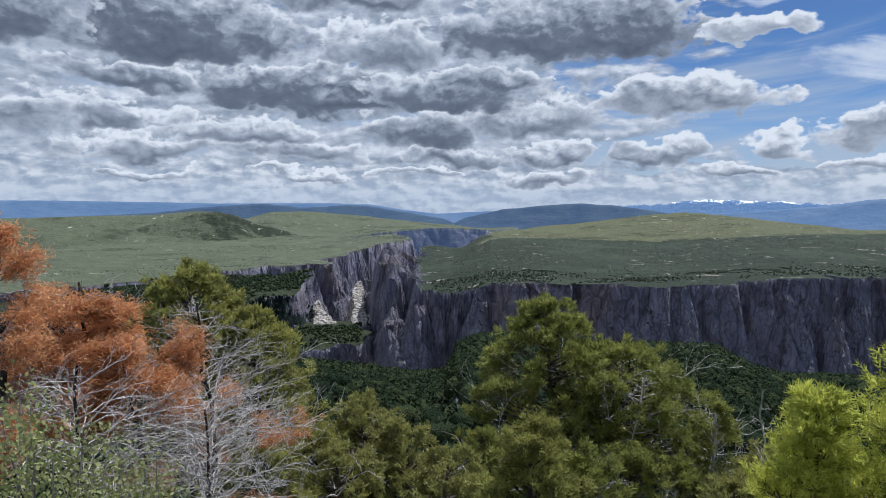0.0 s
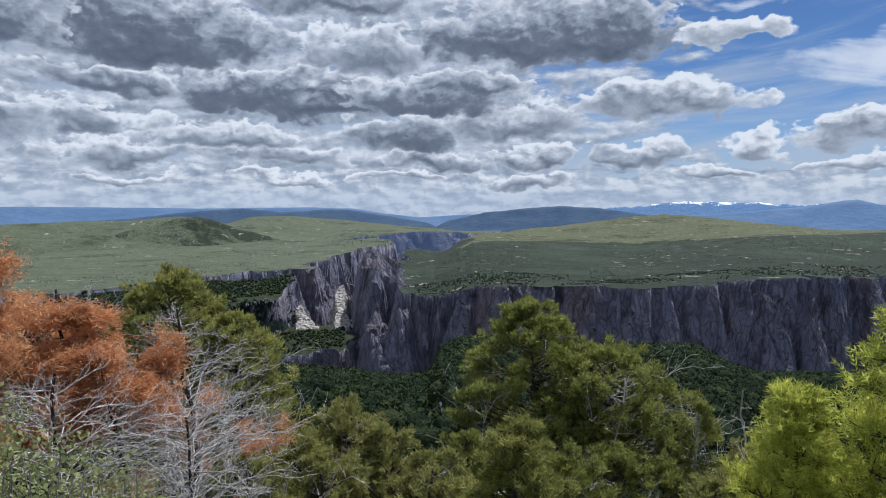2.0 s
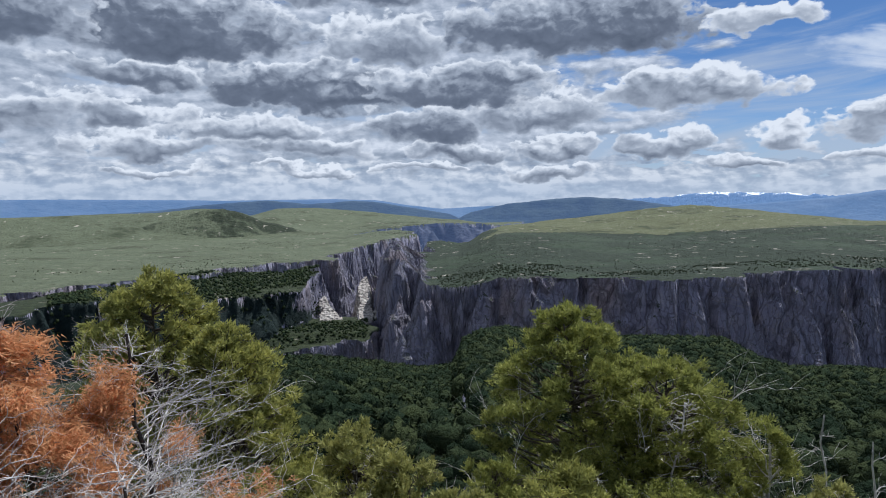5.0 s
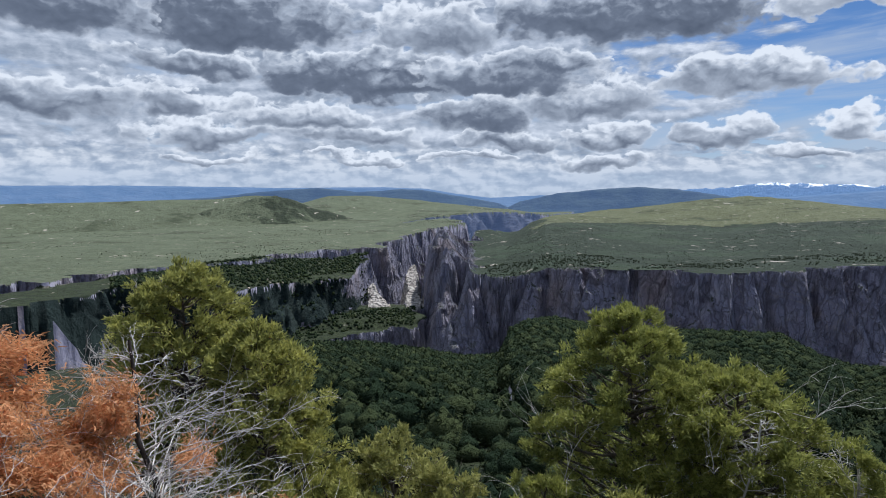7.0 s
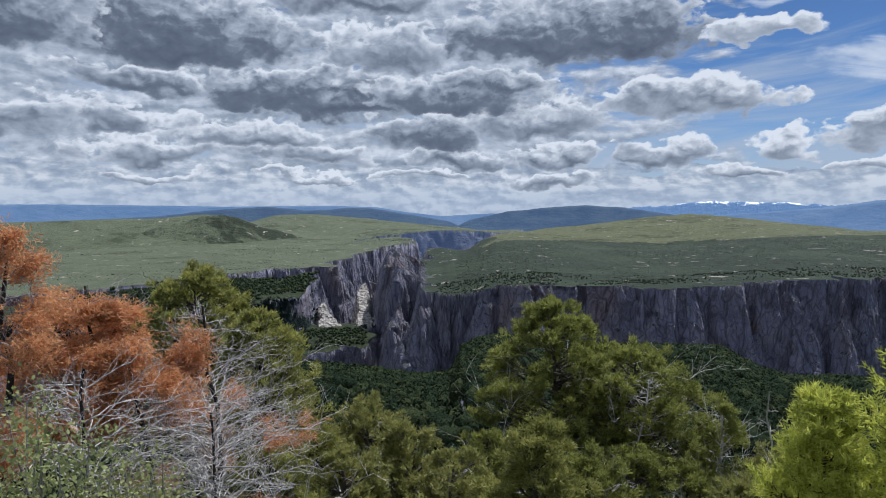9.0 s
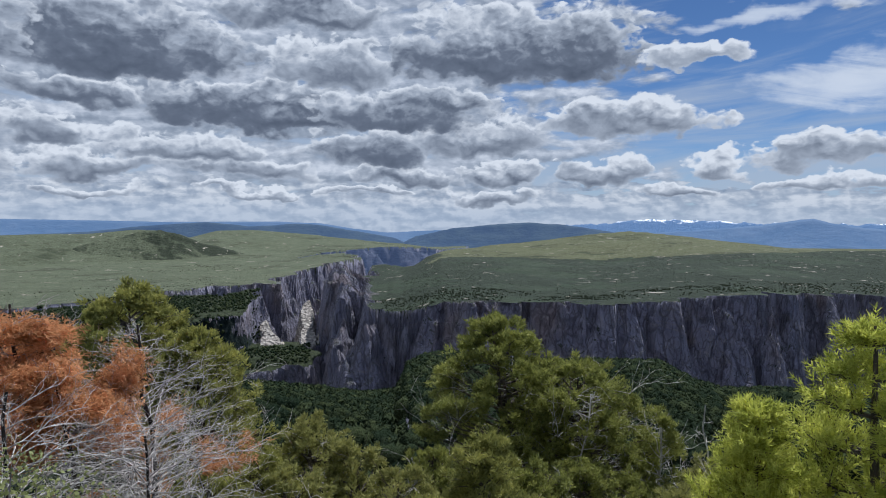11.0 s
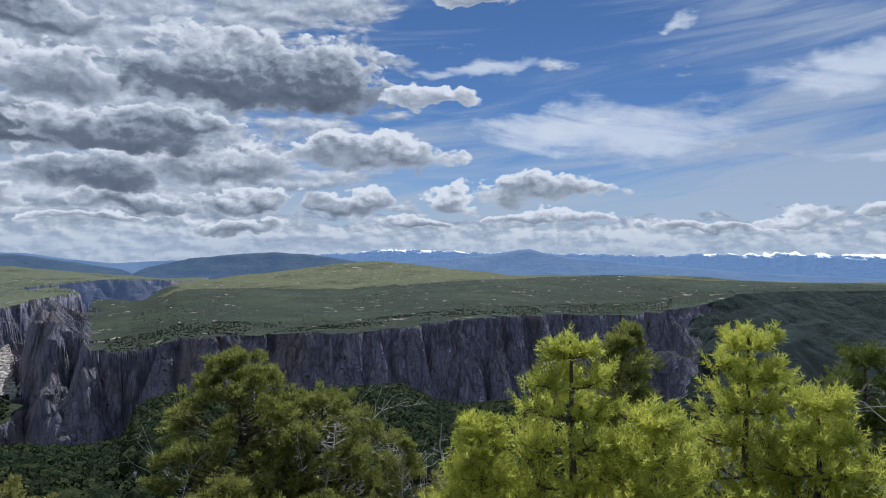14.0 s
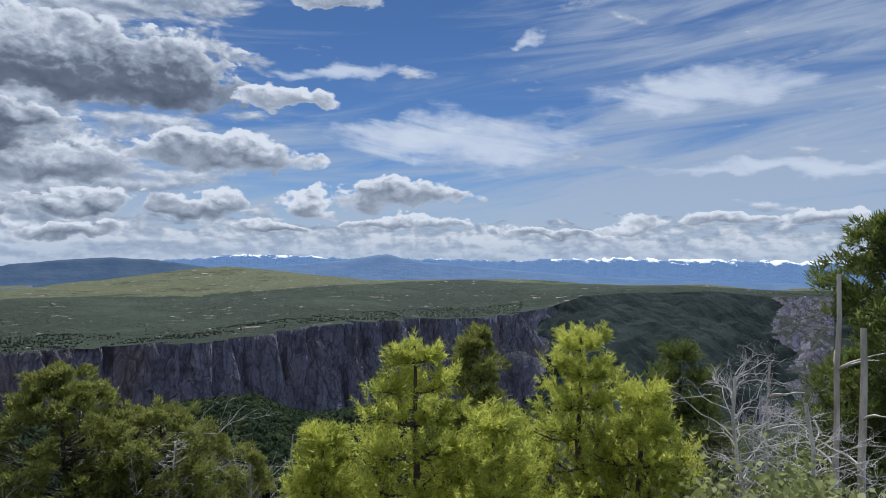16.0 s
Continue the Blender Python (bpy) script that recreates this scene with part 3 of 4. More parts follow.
top_apron = np.interp(rf, [1120, 1210], [-222, -190]) + 5 * (facet(xf / 9, yf / 9, 2, 92) - 0.5)

# each region falls away outside its rim; the highest one shows
LAYERS = [("right", RIGHT_RIM, top_right, 1.0), ("left", LEFT_RIM, top_left, 1.0), ("high", BENCH_HIGH, top_high, 0.6), ("low", BENCH_LOW, top_low, 0.6), ("chute", CHUTE, top_chute, 0.22), ("apron", APRON, top_apron, 0.3)]
steep_right = np.interp(azf, [-8, -3, -1, 30, 44, 53, 63, 66], [2.4, 2.3, 2.7, 2.7, 2.2, 0.62, 0.62, 0.9])
zf = np.full(xf.shape, -345.0)
clear = np.clip(1 + edge_distance(CHUTE, far) / 45, 0, 1) * 75 + np.clip(1 + edge_distance(APRON, far) / 30, 0, 1) * 40
kind = np.full(xf.shape, -1)
for k, (name, rim, top, amount) in enumerate(LAYERS):
    d = edge_distance(rim, far) + carve * amount * (1 - 0.6 * np.clip((azf - 44) / 6, 0, 1) * (k == 0)) - clear * (k < 3)
    steep = {0: steep_right * (0.55 + 0.75 * ease), 1: np.where(rf > 2100, 1.6, 2.1 + 1.2 * ease), 4: 4.0, 5: 2.2}.get(k, 2.8)
    h = top - wall(-d, steep, ledge)
    higher = h > zf
    zf = np.where(higher, h, zf)
    kind = np.where(higher, np.where(d > 0, 10 + k, 20 + k), kind)

# the near slope falls from the lookout to its lip, then into the gorge
lip, lip_z = table(AZ, LIP_R), table(AZ, LIP_R) * np.tan(np.radians(table(AZ, LIP_EL)))
Z = np.where(R < 26, -1.6 - 13.9 * (R - 1.6) / 24.4, -15.5 + (lip_z + 15.5) * (R - 26) / (lip - 26))
hump = np.sin(np.pi * np.clip((R - 26) / (lip - 26), 0, 1)) ** 0.6
Z += (fbm(X / 260, Y / 260, 5, 21) - 0.5) * 10 * hump
Z += np.where(R < 26, (fbm(X / 3.0, Y / 3.0, 3, 31) - 0.5) * np.clip(R / 8, 0, 1) * 0.7, 0)
over = np.maximum(R - lip, 0)
Z = np.where(over > 0, np.maximum(lip_z - 3.4 * over, -345.0), Z)
REGION = np.where(over > 0, 21, 0)
zn_all = np.full(R.shape, -345.0)
zn_all[far] = zf
kinds = np.full(R.shape, -1)
kinds[far] = kind
REGION = np.where(zn_all > Z, kinds, REGION)
Z = np.maximum(Z, zn_all) + EYE


# joints and overhangs: the faces stand out and in along the view from the lookout
face = (REGION >= 20) & (REGION <= 23) & (R > 600) & (R < 2060) & (A < 47)
arc = np.radians(A) * R
push = 12 * (facet(arc / 34 + Z / 70, Z / 30, 2, 29) - 0.5) + 9 * (np.minimum(cracks(arc + 0.4 * Z, 0.8 * Z - 0.2 * arc, 22.0, 27), 0.4) - 0.2) + 6 * (np.minimum(cracks(arc + 0.2 * Z, 0.6 * Z, 10.0, 25), 0.4) - 0.2)
X, Y = X + np.where(face, push, 0) * np.sin(np.radians(A)), Y + np.where(face, push, 0) * np.cos(np.radians(A))


def ground_z(x, y):
    """Height of the near slope under a tree."""
    az, r = math.degrees(math.atan2(x, y)), math.hypot(x, y)
    j = int(np.argmin(np.abs(AZ - az)))
    return float(np.interp(r, R[:, j], Z[:, j]))


def mesh_object(name, verts, faces, mat, smooth=True):
    """A mesh from arrays: verts n x 3, faces m x 3 or m x 4."""
    verts, faces = np.asarray(verts, np.float32), np.asarray(faces, np.int32)
    me = bpy.data.meshes.new(name)
    me.vertices.add(len(verts))
    me.vertices.foreach_set("co", verts.ravel())
    me.loops.add(faces.size)
    me.loops.foreach_set("vertex_index", faces.ravel())
    me.polygons.add(len(faces))
    k = faces.shape[1]
    me.polygons.foreach_set("loop_start", np.arange(0, faces.size, k, dtype=np.int32))
    me.polygons.foreach_set("loop_total", np.full(len(faces), k, np.int32))
    me.polygons.foreach_set("use_smooth", np.broadcast_to(smooth, len(faces)).astype(bool))
    me.update(calc_edges=True)
    if mat:
        me.materials.append(mat)
    return new(name, me)


def child(name, verts, faces, mat, parent, label="", smooth=True):
    ob = mesh_object(name, verts, faces, mat, smooth)
    ob.parent = parent
    if label:
        tagged(ob, label)
    return ob


grid = np.stack([X, Y, Z], -1)
n_rows, n_cols = R.shape
woods_edge = 47.5 + 5.0 * fbm(Z / 35, Z * 0, 3, 71) + np.clip((Z + 60) / 25, -3, 2)
spur_edge = 64.2 + 3.4 * fbm(Z / 30, R / 90, 4, 73) - np.clip((Z + 140) / 90, -1.2, 1.2)
# ragged edge of the cloud shade, drawn as a change of ground colour
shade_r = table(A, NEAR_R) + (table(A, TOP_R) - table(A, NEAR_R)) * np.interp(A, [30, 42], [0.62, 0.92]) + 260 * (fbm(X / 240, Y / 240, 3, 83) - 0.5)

verge = 3.2 + 5.0 * (fbm(X / 130, Y / 130, 4, 85) - 0.5)


def sheet_of(name, mask, mat, label, category):
    """The quads of one kind of ground as one sheet."""
    i, j = np.nonzero(mask[:-1, :-1])
    a = i * n_cols + j
    quads = np.stack([a, a + 1, a + 1 + n_cols, a + n_cols], -1)
    used, inverse = np.unique(quads, return_inverse=True)
    ob = mesh_object(name, grid.reshape(-1, 3)[used], inverse.reshape(-1, 4), mat, mat not in (M_CLIFF, M_TOWER, M_TALUS))
    return tagged(ob, label, category, kind="structure")


right_wall = (REGION == 20) | ((REGION == -1) & (A > -8))
sheet_of("ground", REGION == 0, M_WOODED, "steep scrubby hillside of soil and leaf litter falling into the gorge", "hillside")
sheet_of("canyon_wall_near", right_wall & (A < woods_edge) & (A > -1.4) & (R > 500), M_CLIFF, "sheer fluted grey-mauve rock wall of the gorge", "cliff")
sheet_of("far_slope", right_wall & (A >= woods_edge) & ((A < spur_edge) | (A > 70)), M_SHADED_FOREST, "steep wooded slope across the gorge, shade in its dark colour", "hillside")
sheet_of("far_spur", right_wall & (A >= woods_edge) & (A >= spur_edge) & (A <= 70), M_CLIFF, "rocky tan spur at the end of the wooded slope", "cliff")
crags = (REGION == 10) & (A < -2.0 + 2.4 * (fbm(X / 60, Y / 60, 3, 75) - 0.5)) & (R < 1440)
sheet_of("rock_towers", (right_wall & (A <= -1.4)) | crags, M_TOWER, "jagged rock towers above the gorge wall", "cliff")
sheet_of("plateau_right", (REGION == 10) & ~crags & ((R < shade_r) | (A < verge)), M_SHADED_SCRUB, "broad green scrub plateau above the gorge rim, darkened for cloud shade", "plateau")
sheet_of("meadow", (REGION == 10) & (R >= shade_r) & (A >= verge), M_SUNLIT_MEADOW, "open yellow-green meadow rising behind the scrub, sunlight put into its colour", "meadow")
sheet_of("high_bench", REGION == 12, M_WOODED, "wooded bench below the plateau rim", "bench")
sheet_of("low_bench", REGION == 13, M_WOODED, "wooded bench above the lower gorge wall", "bench")
sheet_of("rock_chute", (REGION == 14) | (REGION == 24), M_TALUS, "pale sunlit broken rock in a narrow chute", "rock")
sheet_of("rock_apron", (REGION == 15) | (REGION == 25), M_TALUS, "pale sunlit rock apron below the wall", "rock")
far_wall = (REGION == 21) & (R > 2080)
bench_slope = ((REGION == 22) | (REGION == 23)) & (A < -13.2 + 4.0 * (fbm(X / 50, Z / 30, 3, 87) - 0.5))
sheet_of("bench_slope", bench_slope, M_SHADED_FOREST, "wooded slope falling from the bench, shade in its dark colour", "hillside")
left_wall = ((REGION == 21) & ~far_wall) | (((REGION == 22) | (REGION == 23)) & ~bench_slope) | ((REGION == -1) & (A <= -8))
sheet_of("canyon_wall_left", left_wall, M_CLIFF, "tall shaded rock walls where the gorge turns away", "cliff")
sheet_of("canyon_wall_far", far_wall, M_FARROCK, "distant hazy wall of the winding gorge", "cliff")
sheet_of("plateau_left", REGION == 11, M_SAGE, "pale green sagebrush plateau rolling to the horizon", "plateau")
disc_n = 40
disc = [(0, 0, 0)] + [(1.61 * math.sin(a), 1.61 * math.cos(a), 0.0) for a in np.linspace(0, 2 * math.pi, disc_n, endpoint=False)]
tagged(mesh_object("lookout_ground", disc, [(0, 1 + (i + 1) % disc_n, 1 + i) for i in range(disc_n)], M_WOODED), "trodden soil of the lookout", "ground", kind="structure")


def ridge(name, r, line, depth, foot, mat, label, seed, rough):
    """A far range: a crest line with a front and a back slope. line: azimuth and elevation in degrees."""
    az = np.arange(line[0][0], line[-1][0] + 0.05, 0.06)
    crest = r * np.tan(np.radians(table(az, line))) + rough * (ridged(az * 0.9, az * 0, 4, seed) - 0.6)
    n = 18
    rows = []
    for i in range(n + 6):
        f = i / n
        if f <= 1:
            rr = r - depth * (1 - f)
            gully = depth * 0.05 * (ridged(az * 0.5, np.full_like(az, f * 1.5), 3, seed + 9) - 0.5) * (1 - f)
            z = foot + (crest - foot) * f ** 1.25
            rr = rr + gully
        else:
            rr = r + depth * (f - 1)
            z = crest - (f - 1) * 3.0 * (crest - foot) * 0.9
        rows.append(np.stack([rr * np.sin(np.radians(az)), rr * np.cos(np.radians(az)), z + EYE], -1))
    v = np.concatenate(rows)
    i, j = np.meshgrid(np.arange(n + 5), np.arange(len(az) - 1), indexing="ij")
    a = i * len(az) + j
    q = np.stack([a, a + 1, a + 1 + len(az), a + len(az)], -1).reshape(-1, 4)
    return tagged(mesh_object(name, v, q, mat), label, "mountains", kind="structure")


ridge("butte", 2650, [(-29, -4.4), (-25, -2.6), (-22, -1.8), (-20.3, -1.38), (-19.2, -1.33), (-17.8, -1.68), (-16, -2.4), (-14, -2.9), (-12, -3.5), (-10, -4.4)], 330, -215, M_BUTTE, "low butte with a dark scrub-covered flank on the plateau", 47, 6)
ridge("backdrop_long_mesa", 4300, [(-60, -0.4), (-31, -0.45), (-18.4, -0.66), (-9.8, -0.60), (-6.3, -0.72), (-3.7, -1.14), (-0.6, -1.5), (3.8, -1.25), (8, -1.5)], 420, -230, M_HAZE_BLUE, "long flat mesa on the horizon, blue with painted haze", 51, 3)
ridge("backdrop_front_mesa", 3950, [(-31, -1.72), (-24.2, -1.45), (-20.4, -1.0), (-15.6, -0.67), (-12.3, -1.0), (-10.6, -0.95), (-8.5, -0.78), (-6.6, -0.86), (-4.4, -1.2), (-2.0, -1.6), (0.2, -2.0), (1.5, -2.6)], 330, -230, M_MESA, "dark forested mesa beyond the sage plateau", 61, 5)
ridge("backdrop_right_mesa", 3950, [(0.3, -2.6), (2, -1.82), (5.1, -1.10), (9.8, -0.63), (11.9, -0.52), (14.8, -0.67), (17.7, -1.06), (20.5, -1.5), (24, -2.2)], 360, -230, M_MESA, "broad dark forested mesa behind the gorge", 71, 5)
ridge("backdrop_cone_peak", 4550, [(22, -1.3), (27, -0.9), (30.5, -0.55), (31.8, -0.3), (33.2, -0.05), (34.0, 0.03), (35.2, -0.3), (37.2, -0.62), (41, -0.95), (46, -1.3), (52, -1.7), (60, -1.9), (84, -1.8)], 500, -240, M_HAZE_BLUE, "hazy blue cone-shaped peak with long foothills", 81, 4)
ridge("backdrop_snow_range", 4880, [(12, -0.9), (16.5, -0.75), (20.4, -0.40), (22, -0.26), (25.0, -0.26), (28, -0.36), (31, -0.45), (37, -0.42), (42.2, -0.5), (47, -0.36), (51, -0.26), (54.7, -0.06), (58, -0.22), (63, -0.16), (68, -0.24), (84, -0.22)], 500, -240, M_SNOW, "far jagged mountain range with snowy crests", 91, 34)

# ---- plant making ----
def tube(path, radii, sides=5):
    """A tapered tube along a polyline: verts and quads."""
    path, radii = np.asarray(path, float), np.asarray(radii, float)
    d = np.gradient(path, axis=0)
    d /= np.linalg.norm(d, axis=1, keepdims=True) + 1e-9
    ref = np.where(np.abs(d[:, 2:3]) > 0.9, [[1.0, 0, 0]], [[0, 0, 1.0]])
    s = np.cross(d, ref)
    s /= np.linalg.norm(s, axis=1, keepdims=True) + 1e-9
    t = np.cross(d, s)
    ang = np.linspace(0, 2 * np.pi, sides, endpoint=False)
    ring = path[:, None] + radii[:, None, None] * (np.cos(ang)[None, :, None] * s[:, None] + np.sin(ang)[None, :, None] * t[:, None])
    i, j = np.meshgrid(np.arange(len(path) - 1), np.arange(sides), indexing="ij")
    a, b = i * sides + j, i * sides + (j + 1) % sides
    return ring.reshape(-1, 3), np.stack([a, b, b + sides, a + sides], -1).reshape(-1, 4)


def joined(pieces):
    verts, faces, off = [], [], 0
    for v, f in pieces:
        verts.append(v)
        faces.append(f + off)
        off += len(v)
    return np.concatenate(verts), np.concatenate(faces)


def bough(rng, p0, p1, lift, wobble, n=7):
    """A bent line from p0 to p1."""
    p0, p1 = np.asarray(p0, float), np.asarray(p1, float)
    length = np.linalg.norm(p1 - p0)
    f = np.linspace(0, 1, n)[:, None]
    line = p0 + (p1 - p0) * f
    line[:, 2:] += lift * length * (4 * f * (1 - f))
    jit = rng.normal(0, wobble * length, (n, 3))
    jit[0] = 0
    return line + np.cumsum(jit, 0) * 0.5


def blades(rng, points, ways, length, width, per, spread):
    """Tufts of narrow leaf blades, one triangle each."""
    n = len(points)
    p, d = np.repeat(points, per, 0), np.repeat(ways, per, 0)
    m = n * per
    d = d + rng.normal(0, spread, (m, 3))
    d /= np.linalg.norm(d, axis=1, keepdims=True) + 1e-9
    ln = length * rng.uniform(0.6, 1.25, (m, 1))
    side = np.cross(d, rng.normal(0, 1, (m, 3)))
    side /= np.linalg.norm(side, axis=1, keepdims=True) + 1e-9
    p = p + rng.normal(0, length * 0.35, (m, 3))
    v = np.stack([p - side * width * 0.5, p + side * width * 0.5, p + d * ln], 1).reshape(-1, 3)
    return v, np.arange(3 * m).reshape(-1, 3)


def bottle_tufts(rng, tips, ways, shoot, needle, width, rings, per):
    """Needle brushes along young shoots, as on a pine seen close."""
    n = len(tips)
    ways = ways / (np.linalg.norm(ways, axis=1, keepdims=True) + 1e-9)
    f = np.tile(np.repeat(np.linspace(0.05, 1, rings), per), n)[:, None]
    m = len(f)
    base, d = np.repeat(tips, rings * per, 0), np.repeat(ways, rings * per, 0)
    p = base + d * f * shoot
    q = rng.normal(0, 1, (m, 3))
    q -= (q * d).sum(1, keepdims=True) * d
    q /= np.linalg.norm(q, axis=1, keepdims=True) + 1e-9
    out = d * rng.uniform(0.55, 1.1, (m, 1)) + q * rng.uniform(0.5, 0.95, (m, 1))
    out /= np.linalg.norm(out, axis=1, keepdims=True)
    ln = needle * rng.uniform(0.75, 1.2, (m, 1))
    side = np.cross(out, rng.normal(0, 1, (m, 3)))
    side /= np.linalg.norm(side, axis=1, keepdims=True) + 1e-9
    v = np.stack([p - side * width * 0.5, p + side * width * 0.5, p + out * ln], 1).reshape(-1, 3)
    return v, np.arange(3 * m).reshape(-1, 3)


def spot(az, dist, el=None):
    a = radians(az)
    x, y = dist * math.sin(a), dist * math.cos(a)
    return x, y, (EYE + dist * math.tan(radians(el)) if el is not None else ground_z(x, y))


def holder(name, x, y, z, label, category, group=""):
    ob = new(name)
    ob.location = (x, y, z)
    return tagged(ob, label, category, group)


def conifer(name, label, az, dist, el, width, mat, bark, seed, clumps=60, tufts=70, clump_size=0.34, blade=0.12, blade_w=0.022, per=9,
            shape=lambda h: math.sqrt(max(0.0, 1 - h ** 2.2)), low=0.12, depth=0.9, lean=(0.0, 0.0), category="tree", shown=3.6, bare=6, trunk_r=0.09, stems=1, leafless=0):
    """A bushy evergreen. shown: the metres below its top that carry foliage; width: crown width there; leafless: bare grey twig sprays."""
    rng = np.random.RandomState(seed)
    x, y, top = spot(az, dist, el)
    z = ground_z(x, y)
    root = holder(name, x, y, z, label, category)
    H = top - z
    h0 = max(0.6, H - shown)
    trunks, tips = [], []
    for s in range(stems):
        off = rng.normal(0, width * 0.10, 2) if s else np.zeros(2)
        line = bough(rng, (off[0] * 0.3, off[1] * 0.3, -0.15), (lean[0] + off[0], lean[1] + off[1], H - 0.25 - 0.3 * s), 0.0, 0.012, 12)
        trunks.append(line)
        child("trunk", *tube(line, np.linspace(trunk_r * (1 - 0.25 * s), 0.012, 12), 8), bark, root)
    boughs, pts, ways = [], [], []
    for c in range(clumps):
        h = low + (1 - low) * (c + rng.rand()) / clumps
        rad = 0.5 * width * shape(h)
        ang = rng.uniform(0, 2 * np.pi)
        q = rng.uniform(0.30, 1.15) ** 0.6
        cx, cy = rad * q * math.cos(ang), rad * q * math.sin(ang) * depth
        line = trunks[c % stems]
        cz = h0 + (H - h0) * h - 0.12
        k = np.interp(max(0.3, cz - 0.45 * math.hypot(cx, cy) - 0.1), line[:, 2], np.arange(len(line)))
        base = np.array([np.interp(k, np.arange(len(line)), line[:, i]) for i in range(3)])
        centre = np.array([base[0] + cx, base[1] + cy, cz])
        path = bough(rng, base, centre, -0.06, 0.05)
        length = np.linalg.norm(centre - base)
        boughs.append([tube(path, np.linspace(0.012 + 0.012 * length, 0.005, len(path)), 4)])
        size = clump_size * rng.uniform(0.55, 1.3) * (0.75 if h > 0.88 else 1.0)
        out = centre - [base[0], base[1], cz - 0.3]
        out /= np.linalg.norm(out) + 1e-6
        subs = 8
        hub = rng.normal(0, 1, (subs, 3))
        hub /= np.linalg.norm(hub, axis=1, keepdims=True)
        hub = centre + hub * size * rng.uniform(0.45, 1.1, (subs, 1)) * [1, 1, 0.8]
        g = rng.normal(0, 1, (subs, tufts // 6, 3))
        g /= np.linalg.norm(g, axis=2, keepdims=True)
        g[..., 2] = g[..., 2] * 0.8 + 0.15
        pts.append((hub[:, None] + g * size * rng.uniform(0.10, 0.30, g.shape[:2] + (1,))).reshape(-1, 3))
        ways.append((g * 1.2 + 0.4 * out + [0, 0, 0.5]).reshape(-1, 3))
        for _ in range(3):
            tip = centre + rng.normal(0, 1, 3) * size * 0.75
            boughs[-1].append(tube(bough(rng, path[-3], tip, 0.05, 0.06, 5), np.linspace(0.007, 0.003, 5), 3))
    for b in boughs:
        child("branch", *joined(b), bark, root)
    pts, ways = np.concatenate(pts), np.concatenate(ways)
    child("crown", *blades(rng, pts, ways, blade * 0.75, blade_w * 1.45, max(4, int(per * 0.6)), 0.5), mat, root, smooth=False)
    if leafless:
        for _ in range(leafless):
            h = rng.uniform(low, 0.8)
            ang = rng.uniform(0, 2 * np.pi)
            rad = 0.55 * width * shape(h)
            cz = h0 + (H - h0) * h
            base = np.array([0, 0, cz - 0.4])
            end = np.array([rad * math.cos(ang), rad * math.sin(ang) * depth, cz + rng.uniform(-0.3, 0.2)])
            child("dead_branch", *joined(spray(rng, base, end, 0.012, 5)), M_GREYWOOD, root, "bare grey dead branch")
    return root


def spray(rng, p0, p1, radius, twigs, level=1):
    """A bare bough with side twigs: list of tubes."""
    path = bough(rng, p0, p1, 0.08, 0.06, 8)
    pieces = [tube(path, np.linspace(radius, radius * 0.3, 8), 4 if level else 3)]
    length = np.linalg.norm(path[-1] - path[0])
    for _ in range(twigs):
        k = rng.randint(2, 8)
        way = (path[-1] - path[0]) / (length + 1e-6) + rng.normal(0, 0.75, 3) + [0, 0, 0.15]
        end = path[k] + way / np.linalg.norm(way) * length * rng.uniform(0.25, 0.55)
        if level:
            pieces += spray(rng, path[k], end, radius * 0.5, max(2, twigs - 1), level - 1)
        else:
            pieces.append(tube(bough(rng, path[k], end, 0.06, 0.06, 4), np.linspace(radius * 0.45, radius * 0.2, 4), 3))
    return pieces

